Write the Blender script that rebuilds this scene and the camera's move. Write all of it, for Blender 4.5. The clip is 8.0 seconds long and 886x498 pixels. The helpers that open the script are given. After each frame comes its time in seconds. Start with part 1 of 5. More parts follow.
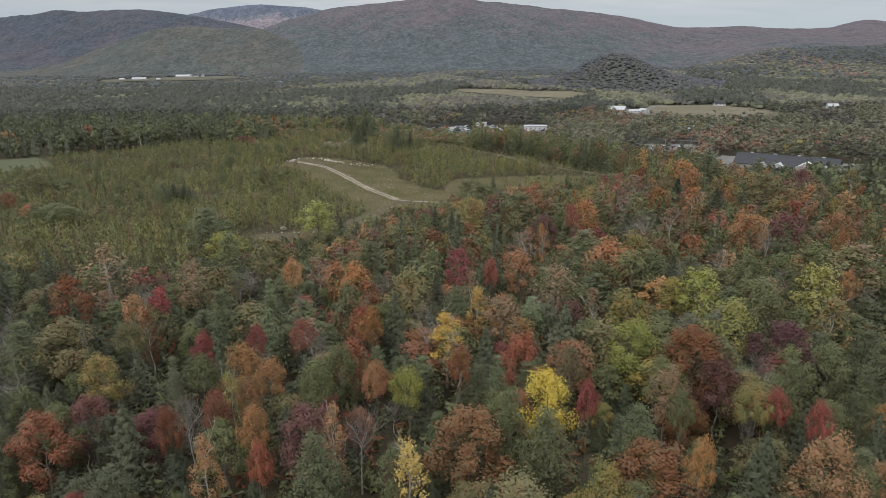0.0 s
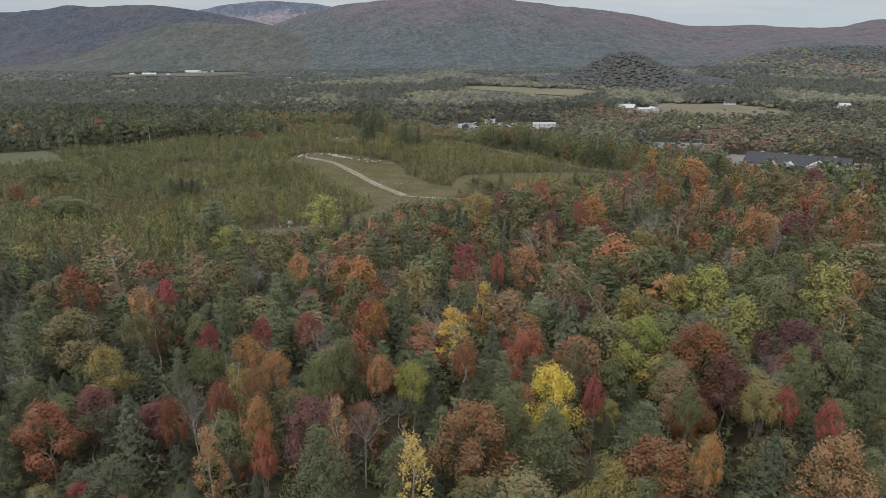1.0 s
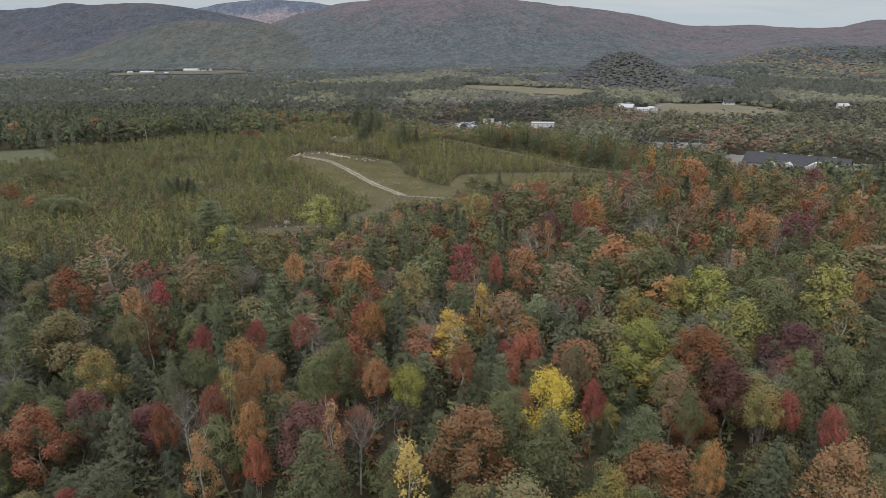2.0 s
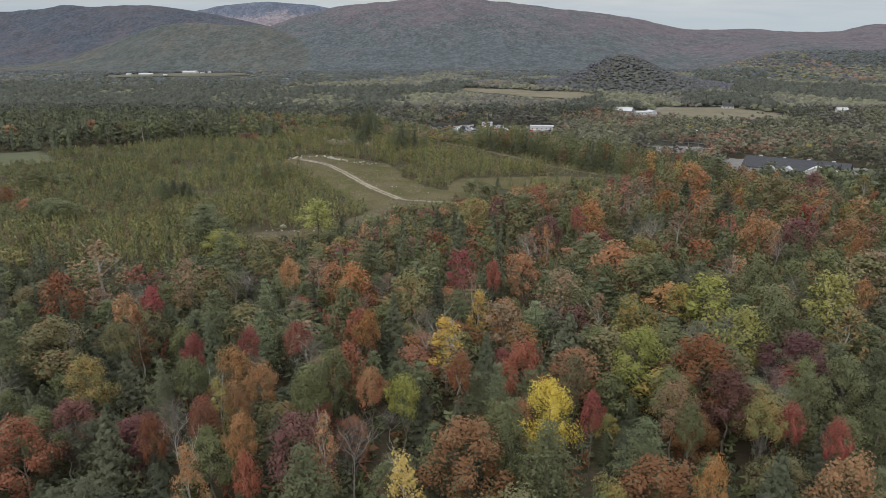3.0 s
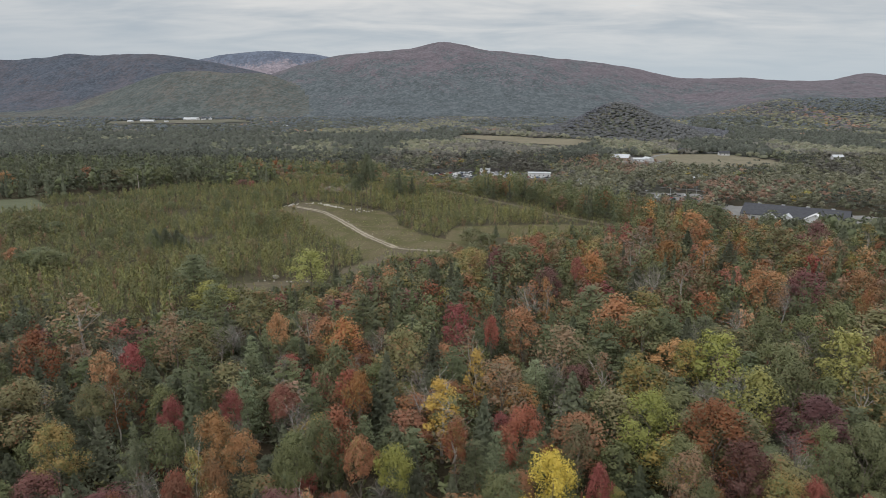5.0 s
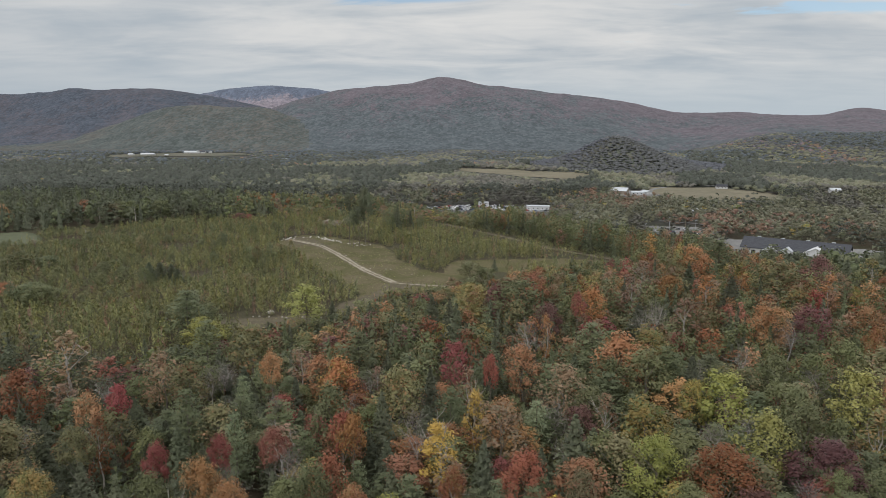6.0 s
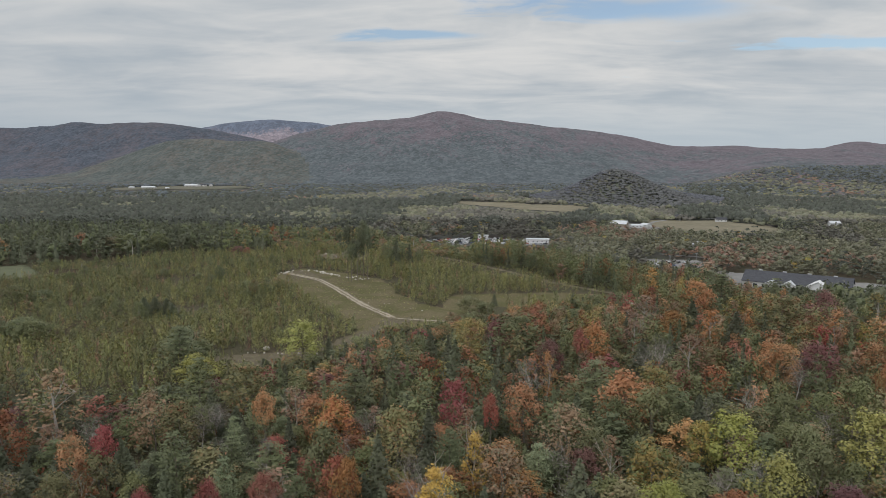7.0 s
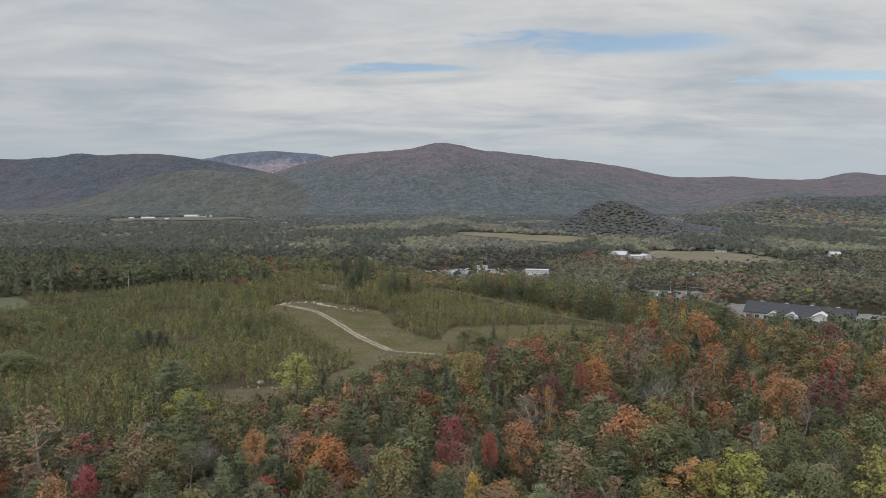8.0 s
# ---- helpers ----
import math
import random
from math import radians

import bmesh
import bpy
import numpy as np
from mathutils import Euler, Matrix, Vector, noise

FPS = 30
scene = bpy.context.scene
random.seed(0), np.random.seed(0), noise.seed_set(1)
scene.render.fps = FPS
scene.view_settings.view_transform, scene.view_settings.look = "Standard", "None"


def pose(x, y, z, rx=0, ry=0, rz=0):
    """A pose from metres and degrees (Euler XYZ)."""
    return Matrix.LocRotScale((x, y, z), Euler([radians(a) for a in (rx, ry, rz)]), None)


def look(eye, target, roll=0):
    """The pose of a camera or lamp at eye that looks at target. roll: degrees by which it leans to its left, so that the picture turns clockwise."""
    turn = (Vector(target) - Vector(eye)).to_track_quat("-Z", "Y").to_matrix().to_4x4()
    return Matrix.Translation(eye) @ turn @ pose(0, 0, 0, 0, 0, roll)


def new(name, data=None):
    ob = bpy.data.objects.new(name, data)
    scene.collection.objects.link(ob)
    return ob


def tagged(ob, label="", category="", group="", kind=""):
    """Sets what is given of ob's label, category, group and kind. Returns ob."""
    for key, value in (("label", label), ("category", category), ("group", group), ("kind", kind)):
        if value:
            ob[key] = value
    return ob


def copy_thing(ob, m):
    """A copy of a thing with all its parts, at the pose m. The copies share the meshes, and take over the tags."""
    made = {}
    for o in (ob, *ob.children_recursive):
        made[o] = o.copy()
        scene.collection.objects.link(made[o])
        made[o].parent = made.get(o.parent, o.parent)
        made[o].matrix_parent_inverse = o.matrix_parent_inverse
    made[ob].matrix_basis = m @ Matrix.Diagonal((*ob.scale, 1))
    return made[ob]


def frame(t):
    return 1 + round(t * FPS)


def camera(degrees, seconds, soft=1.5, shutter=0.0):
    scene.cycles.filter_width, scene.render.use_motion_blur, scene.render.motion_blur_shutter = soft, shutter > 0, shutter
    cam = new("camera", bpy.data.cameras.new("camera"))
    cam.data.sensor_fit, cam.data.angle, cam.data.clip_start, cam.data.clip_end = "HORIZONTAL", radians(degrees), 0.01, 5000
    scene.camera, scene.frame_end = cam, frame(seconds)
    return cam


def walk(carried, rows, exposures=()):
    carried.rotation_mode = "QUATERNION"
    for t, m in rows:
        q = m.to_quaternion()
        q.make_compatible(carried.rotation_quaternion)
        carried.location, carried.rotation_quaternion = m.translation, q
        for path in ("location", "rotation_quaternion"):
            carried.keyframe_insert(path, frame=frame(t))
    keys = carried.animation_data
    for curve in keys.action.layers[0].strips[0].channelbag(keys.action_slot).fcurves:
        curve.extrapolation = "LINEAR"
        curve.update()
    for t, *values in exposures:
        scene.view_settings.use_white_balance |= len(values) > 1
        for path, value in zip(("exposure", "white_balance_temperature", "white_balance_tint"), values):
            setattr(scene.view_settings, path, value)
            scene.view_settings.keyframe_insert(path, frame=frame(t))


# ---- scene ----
import itertools

cam = camera(66.4, 8.0, soft=0.82)
METRES, EYE = 22.0, 67.0
ROWS = [
    (0.0, 0.0000, 0.0000, 0.0000, 73.17, 0.75, -0.29),
    (0.5, 0.0040, 0.0072, -0.0171, 73.08, 0.61, 0.30),
    (1.0, 0.0072, 0.0217, -0.0348, 72.97, 0.44, 0.46),
    (1.5, 0.0095, 0.0628, -0.0417, 72.83, 0.36, 0.41),
    (3.0, 0.0338, 0.2192, -0.0428, 73.13, 0.11, 0.30),
    (3.5, 0.0414, 0.2859, -0.0362, 73.22, 0.06, 0.29),
    (4.0, 0.0463, 0.3608, -0.0278, 74.11, 0.05, 0.26),
    (4.5, 0.0516, 0.4392, -0.0254, 75.50, 0.03, 0.22),
    (6.0, 0.0675, 0.6796, -0.0185, 79.65, -0.01, 0.07),
    (6.5, 0.0710, 0.7648, -0.0203, 81.04, -0.04, 0.05),
    (7.0, 0.0775, 0.8387, -0.0150, 82.41, -0.02, 0.04),
    (7.5, 0.0896, 0.9139, -0.0140, 83.80, -0.01, 0.03),
    (8.0, 0.1009, 0.9948, -0.0154, 84.99, 0.00, 0.00),
]
walk(cam, [(t, pose(METRES * x, METRES * y, EYE + METRES * z, rx, ry, rz)) for t, x, y, z, rx, ry, rz in ROWS],
     exposures=[(0.0, 0.0), (3.5, 0.0), (6.0, -0.06), (8.0, -0.13)])

# ---- light ----
SUN_UP, SUN_ROUND = 42.0, 215.0   # degrees: height, and compass turn from +y clockwise
SUN_POWER, SKY_POWER, CLOUD_POWER = 1.5, 0.115, 0.73
sun = new("sun", bpy.data.lights.new("sun", "SUN"))
sun.data.energy, sun.data.angle, sun.data.color = SUN_POWER, radians(40), (1.0, 0.975, 0.94)
sr, su = radians(SUN_ROUND), radians(SUN_UP)
toward = Vector((math.sin(sr) * math.cos(su), math.cos(sr) * math.cos(su), math.sin(su)))
sun.matrix_world = look(toward * 900, (0, 0, 0))


class Nodes:
    """Short ways to lay nodes."""

    def __init__(self, tree):
        self.t = tree
        tree.nodes.clear()

    def n(self, kind):
        return self.t.nodes.new(kind)

    def put(self, socket, v):
        if hasattr(v, "links"):
            self.t.links.new(v, socket)
        elif isinstance(v, (tuple, list)) and len(v) == 3 and socket.type == "RGBA":
            socket.default_value = (*v, 1.0)
        else:
            socket.default_value = v

    def m(self, op, a, b=0.0, c=0.0, clamp=False):
        nd = self.n("ShaderNodeMath")
        nd.operation, nd.use_clamp = op, clamp
        for i, v in enumerate((a, b, c)):
            self.put(nd.inputs[i], v)
        return nd.outputs[0]

    def v(self, op, a, b=(0, 0, 0), scale=None):
        nd = self.n("ShaderNodeVectorMath")
        nd.operation = op
        self.put(nd.inputs[0], a)
        self.put(nd.inputs[1], b)
        if scale is not None:
            self.put(nd.inputs["Scale"], scale)
        return nd.outputs[0]

    def noise(self, vec, scale, detail=3.0, rough=0.55, dist=0.0):
        nd = self.n("ShaderNodeTexNoise")
        if vec is not None:
            self.put(nd.inputs["Vector"], vec)
        for k, x in (("Scale", scale), ("Detail", detail), ("Roughness", rough), ("Distortion", dist)):
            self.put(nd.inputs[k], x)
        return nd.outputs["Fac"]

    def mix(self, f, a, b, how="MIX"):
        nd = self.n("ShaderNodeMixRGB")
        nd.blend_type = how
        for i, x in enumerate((f, a, b)):
            self.put(nd.inputs[i], x)
        return nd.outputs[0]

    def step(self, x, lo, hi):
        nd = self.n("ShaderNodeMapRange")
        nd.interpolation_type = "SMOOTHSTEP"
        for i, v in enumerate((x, lo, hi, 0.0, 1.0)):
            self.put(nd.inputs[i], v)
        return nd.outputs[0]


def make_world():
    w = bpy.data.worlds.new("overcast_sky")
    w.use_nodes = True
    k = Nodes(w.node_tree)
    sky = k.n("ShaderNodeTexSky")
    sky.sky_type, sky.sun_disc, sky.sun_elevation, sky.sun_rotation = "NISHITA", False, su, sr
    way = k.n("ShaderNodeTexCoord").outputs["Generated"]
    sep = k.n("ShaderNodeSeparateXYZ")
    k.put(sep.inputs[0], way)
    x, y, z = sep.outputs
    zz = k.m("ADD", k.m("MAXIMUM", z, 0.0), 0.12)
    px, py = k.m("DIVIDE", x, zz), k.m("DIVIDE", y, zz)
    flat = k.n("ShaderNodeCombineXYZ")
    k.put(flat.inputs[0], k.m("MULTIPLY", px, 0.6))
    k.put(flat.inputs[1], py)
    p = flat.outputs[0]
    big = k.noise(p, 0.5, 2.0)
    mid = k.noise(k.v("ADD", p, (7.3, 2.1, 0.0)), 1.7, 4.0, 0.55, 0.5)
    fine = k.noise(k.v("ADD", p, (1.3, 8.1, 0.0)), 5.5, 4.0, 0.58, 0.5)
    # thin places where the blue shows through
    gaps = None
    bent_x = k.m("ADD", px, k.m("MULTIPLY", k.m("SUBTRACT", fine, 0.5), 0.55))
    bent_y = k.m("ADD", py, k.m("MULTIPLY", k.m("SUBTRACT", mid, 0.5), 0.55))
    for cx, cy, rx, ry in ((0.70, 2.92, 0.62, 0.23), (-0.17, 3.35, 0.40, 0.10), (1.78, 3.34, 0.48, 0.11), (-2.6, 1.6, 0.6, 0.25), (1.4, -2.1, 0.7, 0.4)):
        gx = k.m("DIVIDE", k.m("SUBTRACT", bent_x, cx), rx)
        gy = k.m("DIVIDE", k.m("SUBTRACT", bent_y, cy), ry)
        g = k.m("POWER", 2.718, k.m("MULTIPLY", k.m("ADD", k.m("MULTIPLY", gx, gx), k.m("MULTIPLY", gy, gy)), -1.0))
        gaps = g if gaps is None else k.m("ADD", gaps, g)
    torn = k.m("ADD", k.m("MULTIPLY", gaps, 1.25), k.m("ADD", k.m("MULTIPLY", k.m("SUBTRACT", mid, 0.5), 1.3), k.m("MULTIPLY", k.m("SUBTRACT", fine, 0.5), 1.3)))
    blue = k.m("MULTIPLY", k.step(torn, 0.35, 1.05), 0.85)
    body = k.m("ADD", k.m("MULTIPLY", mid, 0.55), k.m("ADD", k.m("MULTIPLY", big, 0.38), k.m("MULTIPLY", fine, 0.14)))
    cloud = k.mix(k.step(body, 0.36, 0.68), (0.60, 0.675, 0.745), (1.0, 1.0, 0.99))
    low = k.step(z, 0.0, 0.12)
    cloud = k.mix(low, (0.68, 0.77, 0.84), cloud)
    cloud = k.mix(k.m("MULTIPLY", k.step(px, 0.0, -3.5), 0.45), cloud, (0.54, 0.62, 0.70))  # heavier cloud to the west
    cloud = k.mix(1.0, cloud, (CLOUD_POWER, CLOUD_POWER, CLOUD_POWER), "MULTIPLY")
    # an overcast sky is brightest overhead
    cloud = k.mix(k.step(z, 0.30, 0.95), cloud, (1.55, 1.58, 1.62))
    clear = k.v("SCALE", sky.outputs[0], scale=SKY_POWER)
    col = k.mix(blue, cloud, clear)
    bg = k.n("ShaderNodeBackground")
    k.put(bg.inputs[0], col)
    out = k.n("ShaderNodeOutputWorld")
    k.put(out.inputs[0], bg.outputs[0])
    scene.world = w


make_world()
scene.view_settings.exposure = 0.0


# ---- materials ----
def material(name, rough=0.8, spec=0.25):
    mt = bpy.data.materials.new(name)
    mt.use_nodes = True
    k = Nodes(mt.node_tree)
    bsdf = k.n("ShaderNodeBsdfPrincipled")
    bsdf.inputs["Roughness"].default_value = rough
    bsdf.inputs["Specular IOR Level"].default_value = spec
    out = k.n("ShaderNodeOutputMaterial")
    k.put(out.inputs[0], bsdf.outputs[0])
    return mt, k, bsdf, out


LEAF_TONE, LEAF_GREY, LEAF_COOL = 1.40, 0.08, 1.06


def muted(c):
    """A leaf colour, lightened and greyed a little."""
    g = sum(c) / 3
    r_, g_, b_ = (LEAF_TONE * (x * (1 - LEAF_GREY) + g * LEAF_GREY) for x in c)
    return r_, g_, b_ * LEAF_COOL


def leaf_material(name, a, b, accent=None, share=0.0, spread=0.45, grain=0.26):
    """Foliage: two colours mixed spray by spray, a third on some sprays, each tree its own tone."""
    a, b, accent = muted(a), muted(b), accent and muted(accent)
    mt, k, bsdf, out = material(name, 0.6, 0.35)
    geo = k.n("ShaderNodeNewGeometry")
    isl = geo.outputs["Random Per Island"]
    own = k.n("ShaderNodeAttribute")
    own.attribute_name = "tint"
    tree = k.m("FRACT", k.m("ADD", k.n("ShaderNodeObjectInfo").outputs["Random"], own.outputs["Fac"]))
    patch = k.noise(geo.outputs["Position"], 0.35, 2.0)
    col = k.mix(k.m("ADD", k.m("MULTIPLY", isl, 0.6), k.m("MULTIPLY", k.m("SUBTRACT", patch, 0.3), 0.8), clamp=True), a, b)
    if accent:
        col = k.mix(k.step(k.m("ADD", k.m("MULTIPLY", isl, 0.4), k.m("MULTIPLY", patch, 1.0)), 1.0 - share, 1.05 - share), col, accent)
    hsv = k.n("ShaderNodeHueSaturation")
    k.put(hsv.inputs["Hue"], k.m("ADD", 0.485, k.m("MULTIPLY", tree, 0.03)))
    k.put(hsv.inputs["Saturation"], k.m("ADD", 0.92, k.m("MULTIPLY", k.m("FRACT", k.m("MULTIPLY", tree, 7.0)), 0.14)))
    v = k.m("ADD", 1.0 - spread / 2, k.m("MULTIPLY", k.m("FRACT", k.m("MULTIPLY", tree, 13.0)), spread))
    v = k.m("MULTIPLY", v, k.m("ADD", 1.0 - grain / 2, k.m("MULTIPLY", k.m("FRACT", k.m("MULTIPLY", isl, 17.0)), grain)))
    k.put(hsv.inputs["Value"], v)
    k.put(hsv.inputs["Color"], col)
    k.put(bsdf.inputs["Base Color"], hsv.outputs[0])
    tr = k.n("ShaderNodeBsdfTranslucent")
    k.put(tr.inputs["Color"], hsv.outputs[0])
    mx = k.n("ShaderNodeMixShader")
    k.put(mx.inputs[0], 0.30)
    k.put(mx.inputs[1], bsdf.outputs[0])
    k.put(mx.inputs[2], tr.outputs[0])
    k.put(out.inputs[0], mx.outputs[0])
    return mt


LEAF = {
    "green": leaf_material("green_leaves", (0.092, 0.102, 0.041), (0.134, 0.141, 0.054)),
    "olive": leaf_material("olive_leaves", (0.112, 0.106, 0.045), (0.160, 0.142, 0.056), (0.20, 0.10, 0.045), 0.12),
    "lime": leaf_material("lime_leaves", (0.180, 0.190, 0.045), (0.265, 0.245, 0.055)),
    "gold": leaf_material("golden_leaves", (0.360, 0.250, 0.050), (0.430, 0.310, 0.065)),
    "amber": leaf_material("amber_leaves", (0.257, 0.170, 0.044), (0.171, 0.150, 0.050), (0.123, 0.140, 0.044), 0.25),
    "orange": leaf_material("orange_leaves", (0.265, 0.122, 0.050), (0.300, 0.152, 0.056), (0.138, 0.120, 0.057), 0.15),
    "scarlet": leaf_material("scarlet_leaves", (0.232, 0.078, 0.044), (0.265, 0.108, 0.050), (0.215, 0.137, 0.048), 0.2),
    "crimson": leaf_material("crimson_leaves", (0.180, 0.048, 0.038), (0.215, 0.072, 0.046)),
    "maroon": leaf_material("maroon_leaves", (0.105, 0.046, 0.040), (0.135, 0.056, 0.044)),
    "rust": leaf_material("rusty_leaves", (0.158, 0.066, 0.027), (0.188, 0.082, 0.032), (0.130, 0.112, 0.057), 0.12),
    "faded": leaf_material("faded_leaves", (0.198, 0.112, 0.064), (0.182, 0.120, 0.068), (0.12, 0.11, 0.06), 0.2),
    "pale": leaf_material("pale_pine_needles", (0.120, 0.145, 0.075), (0.160, 0.180, 0.085)),
    "needle": leaf_material("pine_needles", (0.078, 0.090, 0.041), (0.112, 0.124, 0.053)),
    "dark": leaf_material("dark_spruce_needles", (0.062, 0.070, 0.040), (0.088, 0.096, 0.050)),
    "sapling": leaf_material("sapling_leaves", (0.118, 0.122, 0.041), (0.190, 0.184, 0.058), (0.194, 0.151, 0.055), 0.10, 0.6),
    "grey": leaf_material("dry_twigs", (0.105, 0.091, 0.079), (0.147, 0.126, 0.108)),
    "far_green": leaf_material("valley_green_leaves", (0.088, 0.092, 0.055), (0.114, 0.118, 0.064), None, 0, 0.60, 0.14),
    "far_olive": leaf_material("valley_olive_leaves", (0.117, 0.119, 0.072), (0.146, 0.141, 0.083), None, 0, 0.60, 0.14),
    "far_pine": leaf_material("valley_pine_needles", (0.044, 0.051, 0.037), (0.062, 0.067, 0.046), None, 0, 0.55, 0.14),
    # crown colours with distance haze mixed in, for far trees and the knoll
    "haze_green": leaf_material("hazy_green_crowns", (0.061, 0.074, 0.078), (0.080, 0.092, 0.099), None, 0, 0.34, 0.10),
    "haze_grey": leaf_material("hazy_grey_green_crowns", (0.066, 0.070, 0.079), (0.082, 0.086, 0.094), None, 0, 0.34, 0.10),
    "haze_brown": leaf_material("hazy_brown_crowns", (0.110, 0.088, 0.101), (0.132, 0.104, 0.116), None, 0, 0.34, 0.10),
    "haze_olive": leaf_material("hazy_olive_brown_crowns", (0.068, 0.072, 0.070), (0.088, 0.088, 0.083), None, 0, 0.34, 0.10),
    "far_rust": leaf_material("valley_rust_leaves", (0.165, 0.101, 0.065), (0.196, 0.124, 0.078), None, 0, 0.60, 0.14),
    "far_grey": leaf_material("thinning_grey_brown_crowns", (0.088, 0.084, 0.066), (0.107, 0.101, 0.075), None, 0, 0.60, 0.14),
}


def bark_material(name, a, b):
    mt, k, bsdf, out = material(name, 0.9, 0.15)
    pos = k.n("ShaderNodeTexCoord").outputs["Object"]
    st = k.v("MULTIPLY", pos, (6.0, 6.0, 0.8))
    f = k.noise(st, 1.0, 4.0, 0.6)
    k.put(bsdf.inputs["Base Color"], k.mix(f, a, b))
    bump = k.n("ShaderNodeBump")
    bump.inputs["Strength"].default_value = 0.6
    k.put(bump.inputs["Height"], f)
    k.put(bsdf.inputs["Normal"], bump.outputs[0])
    return mt


BARK = bark_material("grey_brown_bark", (0.10, 0.085, 0.07), (0.24, 0.21, 0.18))
PALE_BARK = bark_material("pale_birch_bark", (0.22, 0.20, 0.18), (0.48, 0.45, 0.41))


def ground_material():
    """Leaf litter, dry grass and, far off, wooded slopes, by noise at several sizes."""
    mt, k, bsdf, out = material("wooded_ground", 0.95, 0.1)
    pos = k.n("ShaderNodeNewGeometry").outputs["Position"]
    tuft = k.noise(pos, 1.6, 4.0, 0.65)
    patch = k.noise(pos, 0.09, 4.0, 0.6, 0.5)
    wide = k.noise(pos, 0.012, 4.0, 0.55)
    grass = k.mix(k.step(tuft, 0.3, 0.7), (0.044, 0.044, 0.026), (0.076, 0.070, 0.042))
    dry = k.mix(k.step(tuft, 0.3, 0.7), (0.052, 0.043, 0.030), (0.085, 0.070, 0.048))
    col = k.mix(k.step(patch, 0.42, 0.66), grass, dry)
    litter = k.mix(tuft, (0.040, 0.033, 0.023), (0.072, 0.056, 0.036))
    col = k.mix(k.step(k.noise(pos, 0.03, 3.0), 0.44, 0.62), col, litter)
    crowns = k.n("ShaderNodeTexVoronoi")
    k.put(crowns.inputs["Vector"], k.v("MULTIPLY", pos, (1.0, 0.8, 0.6)))
    crowns.inputs["Scale"].default_value = 0.085
    cr = k.n("ShaderNodeSeparateXYZ")
    k.put(cr.inputs[0], crowns.outputs["Color"])
    wood = k.mix(cr.outputs[0], (0.070, 0.075, 0.064), (0.092, 0.092, 0.080))
    wood = k.mix(k.m("MULTIPLY", k.step(wide, 0.42, 0.62), 0.75), wood, k.mix(cr.outputs[1], (0.088, 0.078, 0.074), (0.108, 0.092, 0.086)))
    sep = k.n("ShaderNodeSeparateXYZ")
    k.put(sep.inputs[0], pos)
    k.put(bsdf.inputs["Base Color"], k.mix(k.step(sep.outputs[1], 560.0, 760.0), col, wood))
    bump = k.n("ShaderNodeBump")
    bump.inputs["Strength"].default_value = 0.5
    bump.inputs["Distance"].default_value = 0.3
    k.put(bump.inputs["Height"], tuft)
    k.put(bsdf.inputs["Normal"], bump.outputs[0])
    return mt


def hill_material(name, a, b, c, d, lo=0.42, hi=0.60, climb=0.0, base=150.0, east_by=0.0):
    """Wooded hillside from afar: crowns of two tones, and drifts of two others that gather higher up or to the east.
    The ranges' tones hold painted haze.
    """
    mt, k, bsdf, out = material(name, 0.9, 0.15)
    pos = k.n("ShaderNodeNewGeometry").outputs["Position"]
    cells = k.n("ShaderNodeTexVoronoi")
    k.put(cells.inputs["Vector"], k.v("MULTIPLY", pos, (1.0, 0.55, 1.0)))
    cells.inputs["Scale"].default_value = 0.10
    cr = k.n("ShaderNodeSeparateXYZ")
    k.put(cr.inputs[0], cells.outputs["Color"])
    at = k.n("ShaderNodeSeparateXYZ")
    k.put(at.inputs[0], pos)
    drift = k.m("ADD", k.noise(pos, 0.0035, 6.0, 0.66, 0.6), k.m("MULTIPLY", k.m("SUBTRACT", cr.outputs[2], 0.5), 0.22))
    east = k.step(k.m("DIVIDE", at.outputs[0], at.outputs[1]), 0.12, 0.36)
    drift = k.m("ADD", drift, k.m("ADD", k.m("MULTIPLY", k.m("SUBTRACT", at.outputs[2], base), climb), k.m("MULTIPLY", east, east_by)))
    col = k.mix(k.step(drift, lo, hi), k.mix(cr.outputs[0], a, b), k.mix(cr.outputs[1], c, d))
    stand = k.m("ADD", k.m("MULTIPLY", k.noise(pos, 0.016, 5.0, 0.68), 0.75), k.m("MULTIPLY", cr.outputs[0], 0.25))
    col = k.mix(1.0, col, k.mix(k.step(stand, 0.22, 0.78), (0.72, 0.72, 0.72), (1.28, 1.28, 1.28)), "MULTIPLY")
    k.put(bsdf.inputs["Base Color"], col)
    bump = k.n("ShaderNodeBump")
    bump.inputs["Strength"].default_value = 0.35
    bump.inputs["Distance"].default_value = 4.0
    bump.invert = True
    k.put(bump.inputs["Height"], cells.outputs["Distance"])
    k.put(bsdf.inputs["Normal"], bump.outputs[0])
    return mt


def plain_material(name, a, b, scale=0.5, rough=0.85, spec=0.25, metal=0.0, bump_by=0.0):
    mt, k, bsdf, out = material(name, rough, spec)
    pos = k.n("ShaderNodeNewGeometry").outputs["Position"]
    f = k.m("ADD", k.m("MULTIPLY", k.noise(pos, scale, 5.0, 0.65), 0.6), k.m("MULTIPLY", k.noise(pos, scale * 9, 3.0, 0.6), 0.4))
    k.put(bsdf.inputs["Base Color"], k.mix(k.step(f, 0.35, 0.65), a, b))
    bsdf.inputs["Metallic"].default_value = metal
    if bump_by:
        bm_ = k.n("ShaderNodeBump")
        bm_.inputs["Strength"].default_value = bump_by
        k.put(bm_.inputs["Height"], f)
        k.put(bsdf.inputs["Normal"], bm_.outputs[0])
    return mt


